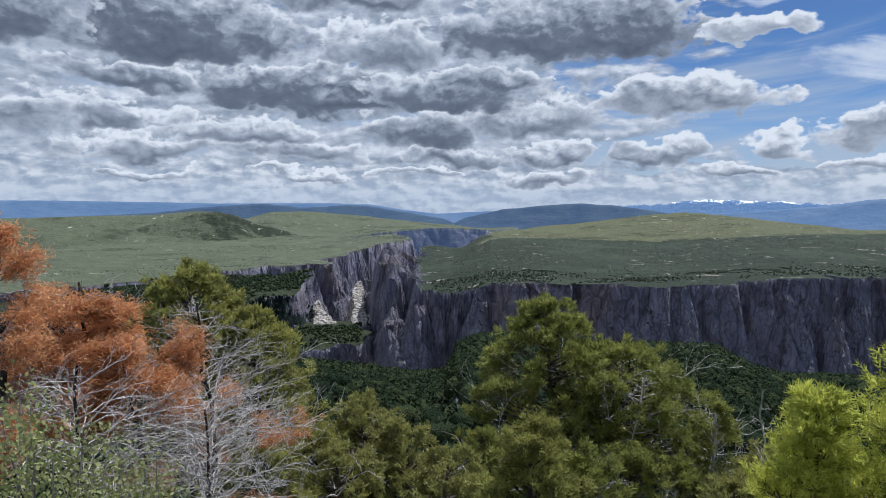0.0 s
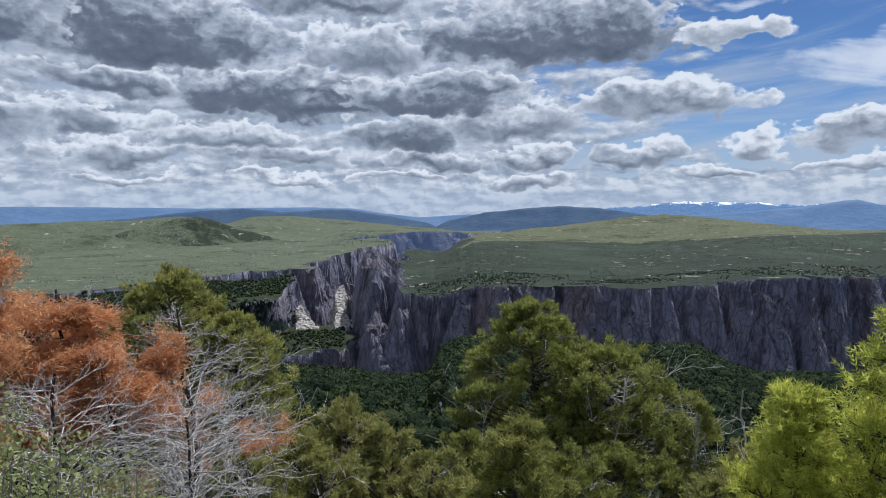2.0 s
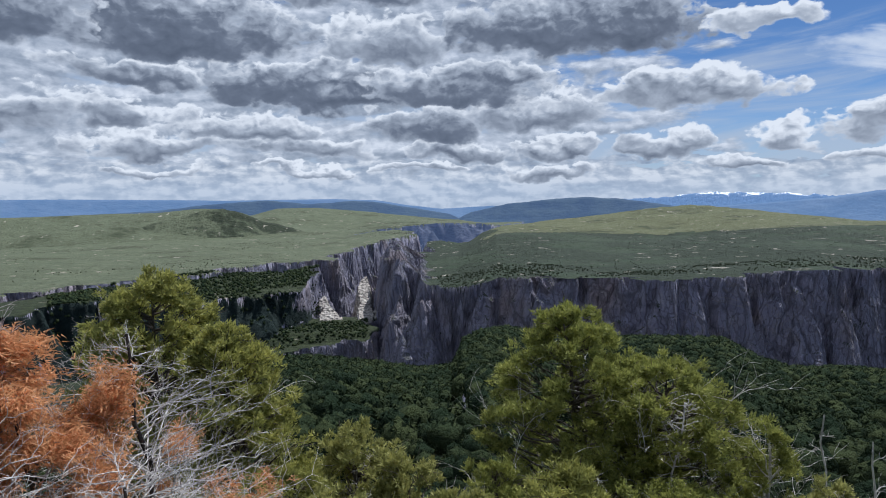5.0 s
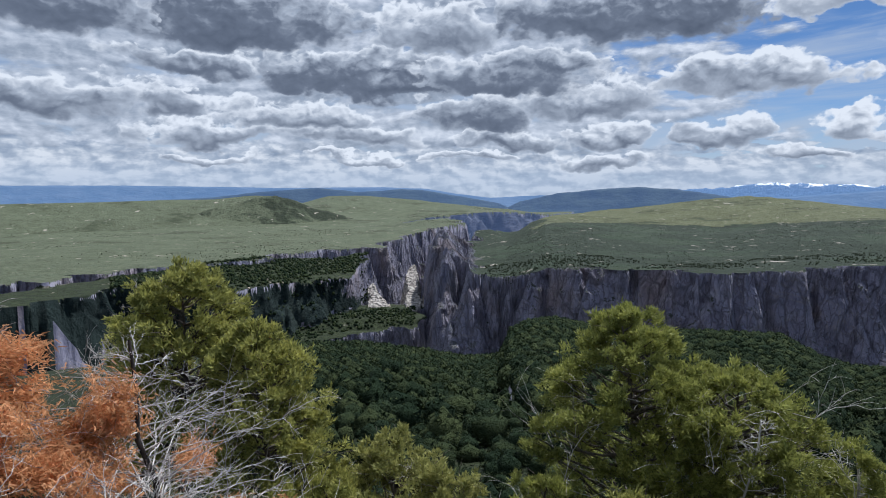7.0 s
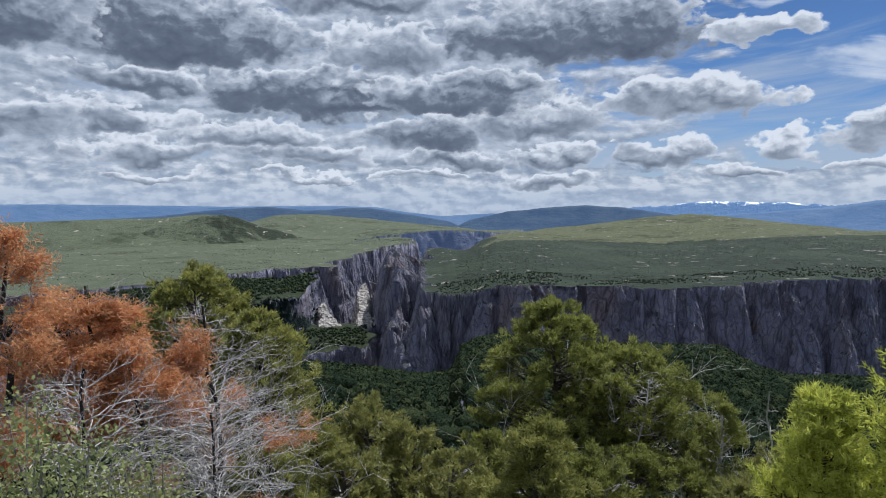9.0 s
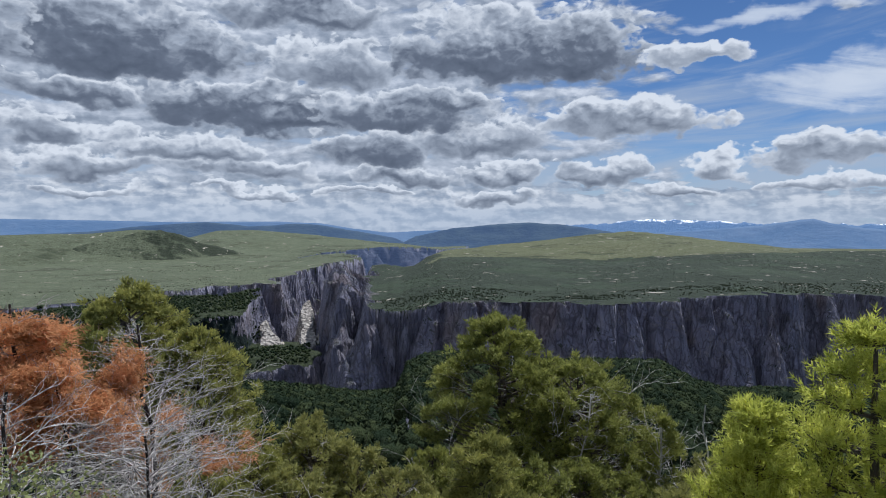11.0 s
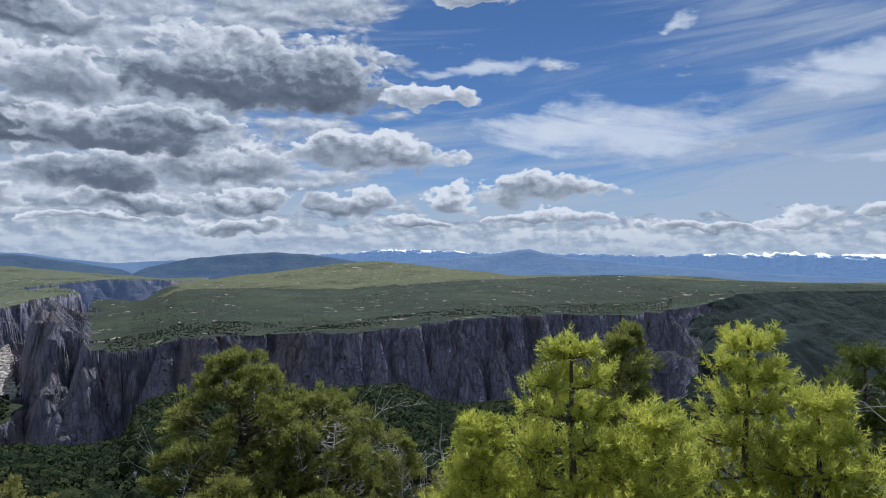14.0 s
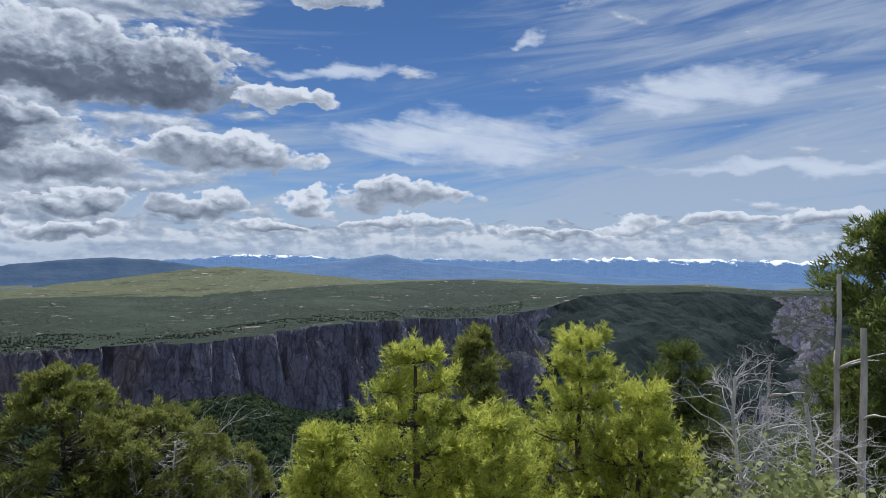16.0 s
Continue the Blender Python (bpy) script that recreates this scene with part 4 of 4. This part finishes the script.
# ---- woods and scrub that nobody could count ----
def clump_field(name, label, n, az0, az1, r0, r1, size, mat, seed, leaves=40, leaf=0.34, thin=None, fine=1):
    """Low leafy mounds scattered over the land, one mesh: a dark core and a coat of leaf sprays."""
    rng = np.random.RandomState(seed)
    bm = bmesh.new()
    bmesh.ops.create_icosphere(bm, subdivisions=fine, radius=1.0)
    bm.verts.ensure_lookup_table()
    unit = np.array([q.co for q in bm.verts])
    tris = np.array([[q.index for q in f.verts] for f in bm.faces])
    bm.free()
    az = rng.uniform(az0, az1, n)
    lo, hi = r0(az) if callable(r0) else np.full(n, r0), r1(az) if callable(r1) else np.full(n, r1)
    r = np.sqrt(lo ** 2 + (hi ** 2 - lo ** 2) * rng.rand(n))
    if thin is not None:
        keep = thin(r * np.sin(np.radians(az)), r * np.cos(np.radians(az)), rng.rand(n))
        az, r = az[keep], r[keep]
        n = len(az)
    j = np.searchsorted(AZ, az)
    z = np.array([np.interp(r[i], R[:, j[i]], Z[:, j[i]]) for i in range(n)])
    s = size * rng.uniform(0.5, 1.35, n)
    at = np.stack([r * np.sin(np.radians(az)), r * np.cos(np.radians(az)), z + s * 0.5], -1)
    wide = np.stack([np.ones(n), np.ones(n), rng.uniform(0.7, 1.15, n)], -1)
    v = (at[:, None] + unit[None] * (s[:, None, None] * 0.9) * wide[:, None] * (1 + rng.normal(0, 0.13, (n, len(unit), 1)))).reshape(-1, 3)
    f = (tris[None] + (np.arange(n) * len(unit))[:, None, None]).reshape(-1, 3)
    round_faces = len(f)
    if leaves:
        g = rng.normal(0, 1, (n, leaves, 3))
        g[..., 2] = np.abs(g[..., 2]) * 0.9 - 0.15
        g /= np.linalg.norm(g, axis=2, keepdims=True)
        c = at[:, None] + g * (s[:, None, None] * rng.uniform(0.78, 1.12, (n, leaves, 1))) * wide[:, None]
        size_l = (leaf * s)[:, None, None, None]
        t = c[:, :, None] + rng.normal(0, 0.62, (n, leaves, 3, 3)) * size_l
        f = np.concatenate([f, len(v) + np.arange(n * leaves * 3).reshape(-1, 3)])
        v = np.concatenate([v, t.reshape(-1, 3)])
    return tagged(mesh_object(name, v, f, mat, np.arange(len(f)) < round_faces), label, "scrub", kind="stuff")


lip_r = lambda az: table(az, LIP_R) - 4
near_r = lambda az: table(az, NEAR_R) + 15
top_r = lambda az: table(az, TOP_R)
left_r = lambda az: table(az, [(-60, 900), (-24, 1095), (-17, 1205), (-13.9, 1285), (-10.4, 1370), (-8.6, 1540), (-5, 1840), (-2, 1990)])
clump_field("near_slope_woods", "dark green oak brush on the near slope", 4200, -24, 48, 60, 260, 1.8, M_WOODS, 1, 60, 0.16, None, 1)
clump_field("bank_brush", "low green brush on the bank below the lookout", 1300, -44, 60, 17, 66, 0.95, M_WOODS, 8, 150, 0.10, None, 1)
clump_field("slope_woods", "dense dark green oak brush covering the slope above the gorge", 8200, -24, 48, 250, lip_r, 2.3, M_WOODS, 7, 20, 0.24)
clump_field("bench_woods", "dark green woods on the low gorge bench", 1500, -32, -7.2, lambda az: table(az, [(-35, 815), (-17.4, 945), (-12.2, 1000), (-7, 1015)]), lambda az: table(az, [(-35, 900), (-17.4, 1060), (-12.2, 1110), (-7, 1110)]), 2.4, M_WOODS, 2, 14, 0.3)
clump_field("high_bench_woods", "dark woods on the high bench", 2400, -32, -11.3, lambda az: table(az, [(-35, 870), (-24.4, 970), (-17.4, 1060), (-11, 1170)]), lambda az: table(az, [(-35, 960), (-24.4, 1080), (-17.4, 1185), (-11, 1300)]), 2.4, M_WOODS, 3, 10, 0.3)
spread = lambda x, y, q: q < np.clip((fbm(x / 160, y / 160, 4, 77) - 0.36) * 5, 0.12, 1)
clump_field("plateau_scrub", "low scrub on the right plateau, coloured for cloud shade", 7000, 0, 76, near_r, lambda az: table(az, NEAR_R) + 0.6 * (table(az, TOP_R) - table(az, NEAR_R)), 0.85, M_LOWSCRUB, 4, 0, 0.3, spread)
sparse_spread = lambda x, y, q: q < np.clip((fbm(x / 220, y / 220, 4, 78) - 0.50) * 5, 0.03, 1)
clump_field("sage_scrub", "scattered bushes on the sage plateau", 8000, -44, -2, left_r, 2850.0, 1.1, M_SAGEBUSH, 5, 0, 0.3, sparse_spread)
rim_spread = lambda x, y, q: q < np.clip((fbm(x / 60, y / 60, 3, 79) - 0.42) * 6, 0.05, 1)
clump_field("rim_scrub", "bushes along the canyon rim", 3600, -1, 46, near_r, lambda az: table(az, NEAR_R) + 170, 1.2, M_LOWSCRUB, 6, 6, 0.4, rim_spread)


# ---- trees and bushes round the lookout ----
round_top = lambda h: (max(0.0, 1 - max(0.0, (h - 0.35) / 0.65) ** 2)) ** 0.5
cone_top = lambda h: min(1.0, 1.12 * (1 - h) ** 0.72 + 0.06)

conifer("juniper", "rounded olive-green juniper behind the dead tree", -21.2, 13.0, -5.5, 2.3, M_JUNIPER, M_BARK, 11, 130, 60, 0.27, 0.10, 0.022, 9, round_top, shown=3.4, lean=(0.15, 0))
conifer("juniper", "dense green juniper on the slope", -16.0, 12.0, -9.3, 2.9, M_JUNIPER, M_BARK, 12, 120, 60, 0.27, 0.10, 0.022, 9, lambda h: min(1, 1.15 * (1 - h) ** 0.55), shown=3.6)
conifer("juniper", "low green juniper among dead branches", -25.2, 13.5, -11.0, 1.1, M_JUNIPER, M_BARK, 13, 18, 60, 0.28, 0.10, 0.022, 9, round_top, shown=1.6)
conifer("juniper", "small rounded olive juniper on the slope", -7.1, 12.0, -16.8, 1.5, M_OLIVE, M_BARK, 14, 46, 60, 0.24, 0.09, 0.020, 9, round_top, shown=2.0, leafless=8)
conifer("juniper", "olive-brown juniper beside a smaller one", -3.0, 11.5, -19.4, 1.5, M_OLIVE, M_BARK, 15, 40, 60, 0.24, 0.09, 0.020, 9, round_top, shown=1.6, leafless=6)
conifer("juniper", "low olive juniper at the foot of the slope", -11.5, 11.0, -19.5, 1.3, M_JUNIPER, M_BARK, 16, 30, 60, 0.24, 0.09, 0.020, 9, round_top, shown=1.6)
conifer("pinyon_pine", "large dark green pinyon pine on the slope", 12.6, 14.0, -8.9, 5.2, M_PINYON, M_BARK, 21, 150, 70, 0.31, 0.11, 0.020, 10, lambda h: min(1.0, 1.05 * (1 - h) ** 0.62 + 0.05), shown=4.3, leafless=22, trunk_r=0.14, lean=(-0.8, 0), stems=2)
conifer("pinyon_pine", "dark green bushy pinyon side stem", 15.4, 13.6, -12.2, 3.2, M_PINYON, M_BARK, 22, 95, 70, 0.32, 0.11, 0.020, 10, round_top, shown=2.6, leafless=12)
conifer("pinyon_pine", "small bright green young pinyon pine", 7.9, 9.0, -18.4, 1.6, M_JUNIPER, M_BARK, 23, 46, 60, 0.22, 0.09, 0.014, 10, cone_top, shown=1.5)
conifer("pinyon_pine", "sparse thin pinyon with bare grey stems", 23.2, 13.0, -15.5, 1.3, M_PINYON, M_GREYWOOD, 24, 22, 55, 0.20, 0.09, 0.018, 9, round_top, shown=2.2, leafless=14)
conifer("pinyon_pine", "low olive pinyon among the brush", 27.2, 12.5, -19.2, 1.4, M_OLIVE, M_BARK, 25, 30, 55, 0.26, 0.09, 0.020, 9, round_top, shown=1.5, leafless=6)
conifer("pinyon_pine", "low green pinyon on the slope", 20.5, 12.0, -21.0, 1.3, M_PINYON, M_BARK, 26, 28, 55, 0.26, 0.09, 0.020, 9, round_top, shown=1.5, leafless=6)
conifer("pinyon_pine", "dark green pine behind the bright ones", 43.0, 12.0, -5.9, 1.8, M_PINYON, M_BARK, 27, 50, 70, 0.26, 0.11, 0.018, 10, cone_top, shown=3.0)


def close_pine(name, label, az, dist, el, width, seed, whorls=9, shown=2.2, mat=None, needle=0.046, n_side=16):
    """A young pine close by: whorls of boughs that carry upturned needle shoots."""
    rng = np.random.RandomState(seed)
    x, y, top = spot(az, dist, el)
    z = ground_z(x, y)
    root = holder(name, x, y, z, label, "tree", "young pines by the lookout")
    H = top - z
    H -= 0.12
    line = bough(rng, (0, 0, -0.15), (0, 0, H - 0.03), 0.0, 0.006, 14)
    child("trunk", *tube(line, np.linspace(0.06, 0.008, 14), 8), M_BARK, root)
    boughs, tips, ways = [], [], []
    tips.append(line[-1])
    ways.append(np.array([0, 0, 1.0]))
    for k in range(whorls):
        f = (k + 0.35) / whorls
        zz = H - shown * f ** 1.05 - 0.04
        reach = 0.5 * width * (0.08 + 1.0 * f ** 0.72)
        count = 5 + int(2 * f + rng.rand())
        spin = rng.uniform(0, 6.28)
        for b in range(count):
            ang = spin + 6.283 * b / count + rng.normal(0, 0.2)
            ln = reach * rng.uniform(0.7, 1.12)
            p0 = np.array([np.interp(zz, line[:, 2], line[:, 0]), np.interp(zz, line[:, 2], line[:, 1]), zz])
            p1 = p0 + [ln * math.cos(ang), ln * math.sin(ang), ln * rng.uniform(0.15, 0.5)]
            path = bough(rng, p0, p1, -0.10, 0.03, 9)
            boughs.append([tube(path, np.linspace(0.006 + 0.010 * ln, 0.004, 9), 4)])
            way = path[-1] - path[-3]
            tips.append(path[-1])
            ways.append(way / np.linalg.norm(way) + [0, 0, 0.5])
            m = int(n_side * (0.6 + ln * 1.3))
            for s in range(m):
                q = rng.uniform(0.25, 1.0) * 8
                p = np.array([np.interp(q, np.arange(9), path[:, i]) for i in range(3)])
                side = rng.normal(0, 1, 3) * [1, 1, 0.5] + (p1 - p0) / ln * 1.1 + [0, 0, 0.45]
                side /= np.linalg.norm(side)
                e = p + side * ln * rng.uniform(0.18, 0.40)
                boughs[-1].append(tube(bough(rng, p, e, -0.05, 0.04, 4), np.linspace(0.005, 0.003, 4), 3))
                tips.append(e)
                ways.append(side + [0, 0, 0.5])
                tips.append(p + side * ln * 0.1)
                ways.append(side + rng.normal(0, 0.5, 3))
    for b in boughs:
        child("branch", *joined(b), M_BARK, root)
    child("crown", *bottle_tufts(rng, np.array(tips), np.array(ways), 0.10, needle, 0.0090, 5, 6), mat or M_SUNLIT, root, smooth=False)
    return root


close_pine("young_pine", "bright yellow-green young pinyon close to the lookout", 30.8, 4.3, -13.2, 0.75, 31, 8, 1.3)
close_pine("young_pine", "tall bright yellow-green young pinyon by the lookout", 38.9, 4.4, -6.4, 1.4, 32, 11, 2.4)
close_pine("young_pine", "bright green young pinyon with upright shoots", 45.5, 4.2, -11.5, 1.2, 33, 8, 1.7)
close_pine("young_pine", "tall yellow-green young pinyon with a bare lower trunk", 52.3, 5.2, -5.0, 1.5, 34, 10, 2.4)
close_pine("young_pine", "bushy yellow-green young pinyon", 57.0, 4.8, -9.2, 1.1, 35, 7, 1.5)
close_pine("young_pine", "green young pinyon beside dead branches", 60.0, 6.2, -5.8, 1.3, 36, 9, 2.3, M_DARKPINE)
conifer("pinyon_pine", "tall dark green pinyon behind bleached snags", 74.6, 9.0, 3.6, 2.0, M_DARKPINE, M_BARK, 41, 80, 70, 0.30, 0.11, 0.016, 11, round_top, shown=4.2)
conifer("pinyon_pine", "dark green pinyon below the taller one", 71.6, 9.5, -6.5, 1.7, M_DARKPINE, M_BARK, 42, 50, 70, 0.28, 0.11, 0.016, 11, round_top, shown=2.6)


def dead_tree(name, label, az, dist, el, width, seed, shown=3.0, limbs=26, needles=0.4, wood=None, twigs=5, trunk=None, trunk_r=0.07, thick=1.0, low=0.0, rust_side=None, needle_len=0.07):
    """A dead tree: dark trunk, curved bare limbs with twigs, and rusty needle clumps on some of them."""
    rng = np.random.RandomState(seed)
    x, y, top = spot(az, dist, el)
    z = ground_z(x, y)
    root = holder(name, x, y, z, label, "dead tree")
    H = top - z
    line = bough(rng, (0, 0, -0.15), (rng.normal(0, 0.05), 0, H), 0.0, 0.02, 12)
    child("trunk", *tube(line, np.linspace(trunk_r, 0.012, 12), 7), trunk or M_DARKWOOD, root, "blackened dead trunk" if trunk is None else "")
    pts, ways = [], []
    for k in range(limbs):
        f = low + (1 - low) * (k + rng.rand()) / limbs
        zz = H - shown * f
        ang = rng.uniform(0, 6.283)
        ln = 0.5 * width * (0.35 + 0.65 * min(1, f * 1.8)) * rng.uniform(0.7, 1.15)
        p0 = np.array([np.interp(zz, line[:, 2], line[:, 0]), np.interp(zz, line[:, 2], line[:, 1]), zz])
        p1 = p0 + [ln * math.cos(ang), ln * math.sin(ang), ln * rng.uniform(-0.1, 0.55)]
        child("branch", *joined(spray(rng, p0, p1, thick * (0.007 + 0.007 * ln), twigs)), wood or M_GREYWOOD, root, "curved bare branch")
        if rng.rand() < needles and (rust_side is None or rust_side * math.cos(ang) > -0.2):
            for _ in range(9):
                c = p0 + (p1 - p0) * rng.uniform(0.4, 1.1) + rng.normal(0, 0.10, 3) * ln
                g = rng.normal(0, 1, (22, 3))
                pts.append(c + g * [0.075, 0.075, 0.05])
                ways.append(rng.normal(0, 0.4, (22, 3)) + (p1 - p0) / ln * 0.7 + [0, 0, -0.25])
    if pts:
        child("crown", *blades(rng, np.concatenate(pts), np.concatenate(ways), needle_len, 0.013, 7, 0.5), M_RUST, root, "rust-orange dead needles", smooth=False)
    return root


dead_tree("dead_pinyon", "dead pinyon thick with rust-orange needles", -34.4, 7.4, -3.1, 1.8, 51, 2.2, 38, 0.62, M_TWIG, 4, low=0.03)
dead_tree("dead_pinyon", "dead pinyon with rusty needles and grey twigs", -30.0, 7.8, -7.8, 1.1, 52, 1.3, 26, 0.5, M_TWIG, 4)
dead_tree("dead_pinyon", "dead pinyon with bleached branches and rusty tufts", -21.2, 8.0, -9.6, 1.9, 53, 2.3, 96, 0.13, None, 5, trunk_r=0.06, thick=0.55)
dead_tree("dead_pinyon", "leaning dead bough with rusty needles", -25.0, 7.4, -11.6, 1.2, 54, 1.2, 30, 0.40, M_TWIG, 4)
dead_tree("dead_brush", "tangle of bare grey twigs", -29.5, 6.4, -14.0, 2.2, 55, 1.6, 70, 0.0, M_GREYWOOD, 5, trunk_r=0.03, thick=0.6)
dead_tree("dead_brush", "tangle of bare bleached twigs", -20.5, 6.8, -16.5, 2.0, 56, 1.3, 64, 0.04, M_GREYWOOD, 5, trunk_r=0.03, thick=0.6)
dead_tree("snag", "thin grey snag behind the juniper", -27.3, 16.0, -7.4, 1.9, 57, 2.6, 16, 0.0, M_TWIG, 4, M_TWIG, 0.04)
dead_tree("snag", "thin grey snag by the juniper", -24.9, 16.5, -7.6, 1.4, 58, 2.6, 12, 0.0, M_TWIG, 4, M_TWIG, 0.04)
dead_tree("snag", "fan of bare grey branches beside the pinyon", 17.2, 12.8, -14.6, 0.8, 59, 1.3, 22, 0.0, M_GREYWOOD, 4, M_GREYWOOD, 0.03)
dead_tree("snag", "slender bare grey snag on the slope", 27.4, 14.0, -15.6, 0.9, 60, 2.4, 10, 0.0, M_GREYWOOD, 3, M_GREYWOOD, 0.035)
dead_tree("snag", "bare grey snag on the slope", 30.4, 14.0, -16.4, 0.7, 61, 2.0, 8, 0.0, M_GREYWOOD, 3, M_GREYWOOD, 0.03)
dead_tree("dead_brush", "tangle of bare bleached branches near the pines", 64.8, 5.6, -8.4, 1.6, 62, 1.8, 64, 0.0, M_GREYWOOD, 5, M_GREYWOOD, 0.025, thick=0.42)
dead_tree("dead_brush", "low tangle of grey dead branches", 68.0, 5.0, -12.0, 1.7, 63, 1.4, 56, 0.0, M_GREYWOOD, 5, M_GREYWOOD, 0.025, thick=0.38)
for az, dist, el, r, seed in ((70.3, 6.0, -1.0, 0.036, 71), (72.8, 5.6, -5.0, 0.044, 72), (66.0, 7.0, -7.6, 0.022, 73)):
    rng = np.random.RandomState(seed)
    px, py, pz = spot(az, dist, el)
    gz = ground_z(px, py)
    snag = holder("snag", px, py, gz, "bleached bare tree trunk, broken off at the top", "dead tree")
    path = bough(rng, (-0.12, 0, -0.15), (0.05, 0, pz - gz), 0.0, 0.004, 12)
    child("trunk", *tube(path, np.linspace(r, r * 0.45, 12), 9), M_PALEWOOD, snag)
    for _ in range(7):
        k = rng.randint(4, 11)
        a = rng.uniform(0, 6.28)
        child("branch_stub", *tube(bough(rng, path[k], path[k] + [0.35 * math.cos(a), 0.35 * math.sin(a), 0.12], 0.05, 0.05, 5), np.linspace(0.012, 0.004, 5), 4), M_PALEWOOD, snag)


def shrub(name, label, az, dist, el, width, seed, mat, leaves=2600, leaf=0.035):
    rng = np.random.RandomState(seed)
    x, y, top = spot(az, dist, el)
    z = ground_z(x, y)
    root = holder(name, x, y, z, label, "shrub")
    H = top - z
    stems, pts = [], []
    for k in range(26):
        a = rng.uniform(0, 6.283)
        q = rng.rand() ** 0.6
        end = np.array([0.5 * width * q * math.cos(a), 0.5 * width * q * math.sin(a), H * (1 - 0.35 * q * q) * rng.uniform(0.82, 1.0)])
        path = bough(rng, (0, 0, -0.1), end, 0.05, 0.03, 8)
        stems.append(tube(path, np.linspace(0.014, 0.004, 8), 4))
        n = leaves // 26
        pick = rng.randint(4, 8, n)
        pts.append(path[pick] + rng.normal(0, 0.10, (n, 3)))
    for stem in stems:
        child("stem", *stem, M_TWIG, root)
    pts = np.concatenate(pts)
    m = len(pts)
    d = rng.normal(0, 1, (m, 3)) + [0, 0, 0.4]
    d /= np.linalg.norm(d, axis=1, keepdims=True)
    s = np.cross(d, rng.normal(0, 1, (m, 3)))
    s /= np.linalg.norm(s, axis=1, keepdims=True)
    ln = leaf * rng.uniform(0.6, 1.3, (m, 1))
    v = np.stack([pts, pts + d * ln * 0.55 + s * ln * 0.33, pts + d * ln, pts + d * ln * 0.55 - s * ln * 0.33], 1).reshape(-1, 3)
    child("leaves", v, np.arange(4 * m).reshape(-1, 4), mat, root, smooth=False)
    return root


shrub("shrub", "leafy green shrub with pale new leaves", -33.0, 4.8, -13.5, 1.3, 81, M_SHRUB, 5000)
shrub("shrub", "small leafy shrub among grey twigs", -25.5, 5.2, -19.0, 1.0, 82, M_SHRUB, 3000)
shrub("shrub", "grey-green leafy shrub below the snags", 66.0, 4.4, -15.5, 1.5, 83, M_SHRUB, 11000, 0.05)
shrub("shrub", "leafy shrub at the edge of the lookout", 71.5, 4.2, -15.5, 1.2, 84, M_SHRUB, 7000, 0.05)

LOW = ((-9.5, 10.0, -21.0, 1.3, 91, M_OLIVE), (0.8, 10.5, -21.3, 1.4, 92, M_OLIVE), (3.6, 12.0, -20.0, 1.3, 93, M_PINYON), (12.5, 10.5, -20.6, 1.3, 94, M_PINYON),
       (17.0, 11.5, -20.4, 1.3, 95, M_PINYON), (25.0, 10.5, -21.2, 1.1, 96, M_OLIVE), (29.6, 10.0, -19.6, 1.2, 97, M_OLIVE), (32.5, 11.0, -17.6, 1.3, 98, M_PINYON), (-15.5, 9.6, -20.4, 1.2, 99, M_JUNIPER))
for az, dist, el, width, seed, mat in LOW:
    conifer("juniper", "low bushy evergreen on the steep slope", az, dist, el, width, mat, M_BARK, seed, 26, 55, 0.22, 0.09, 0.018, 9, round_top, shown=1.3, leafless=4)
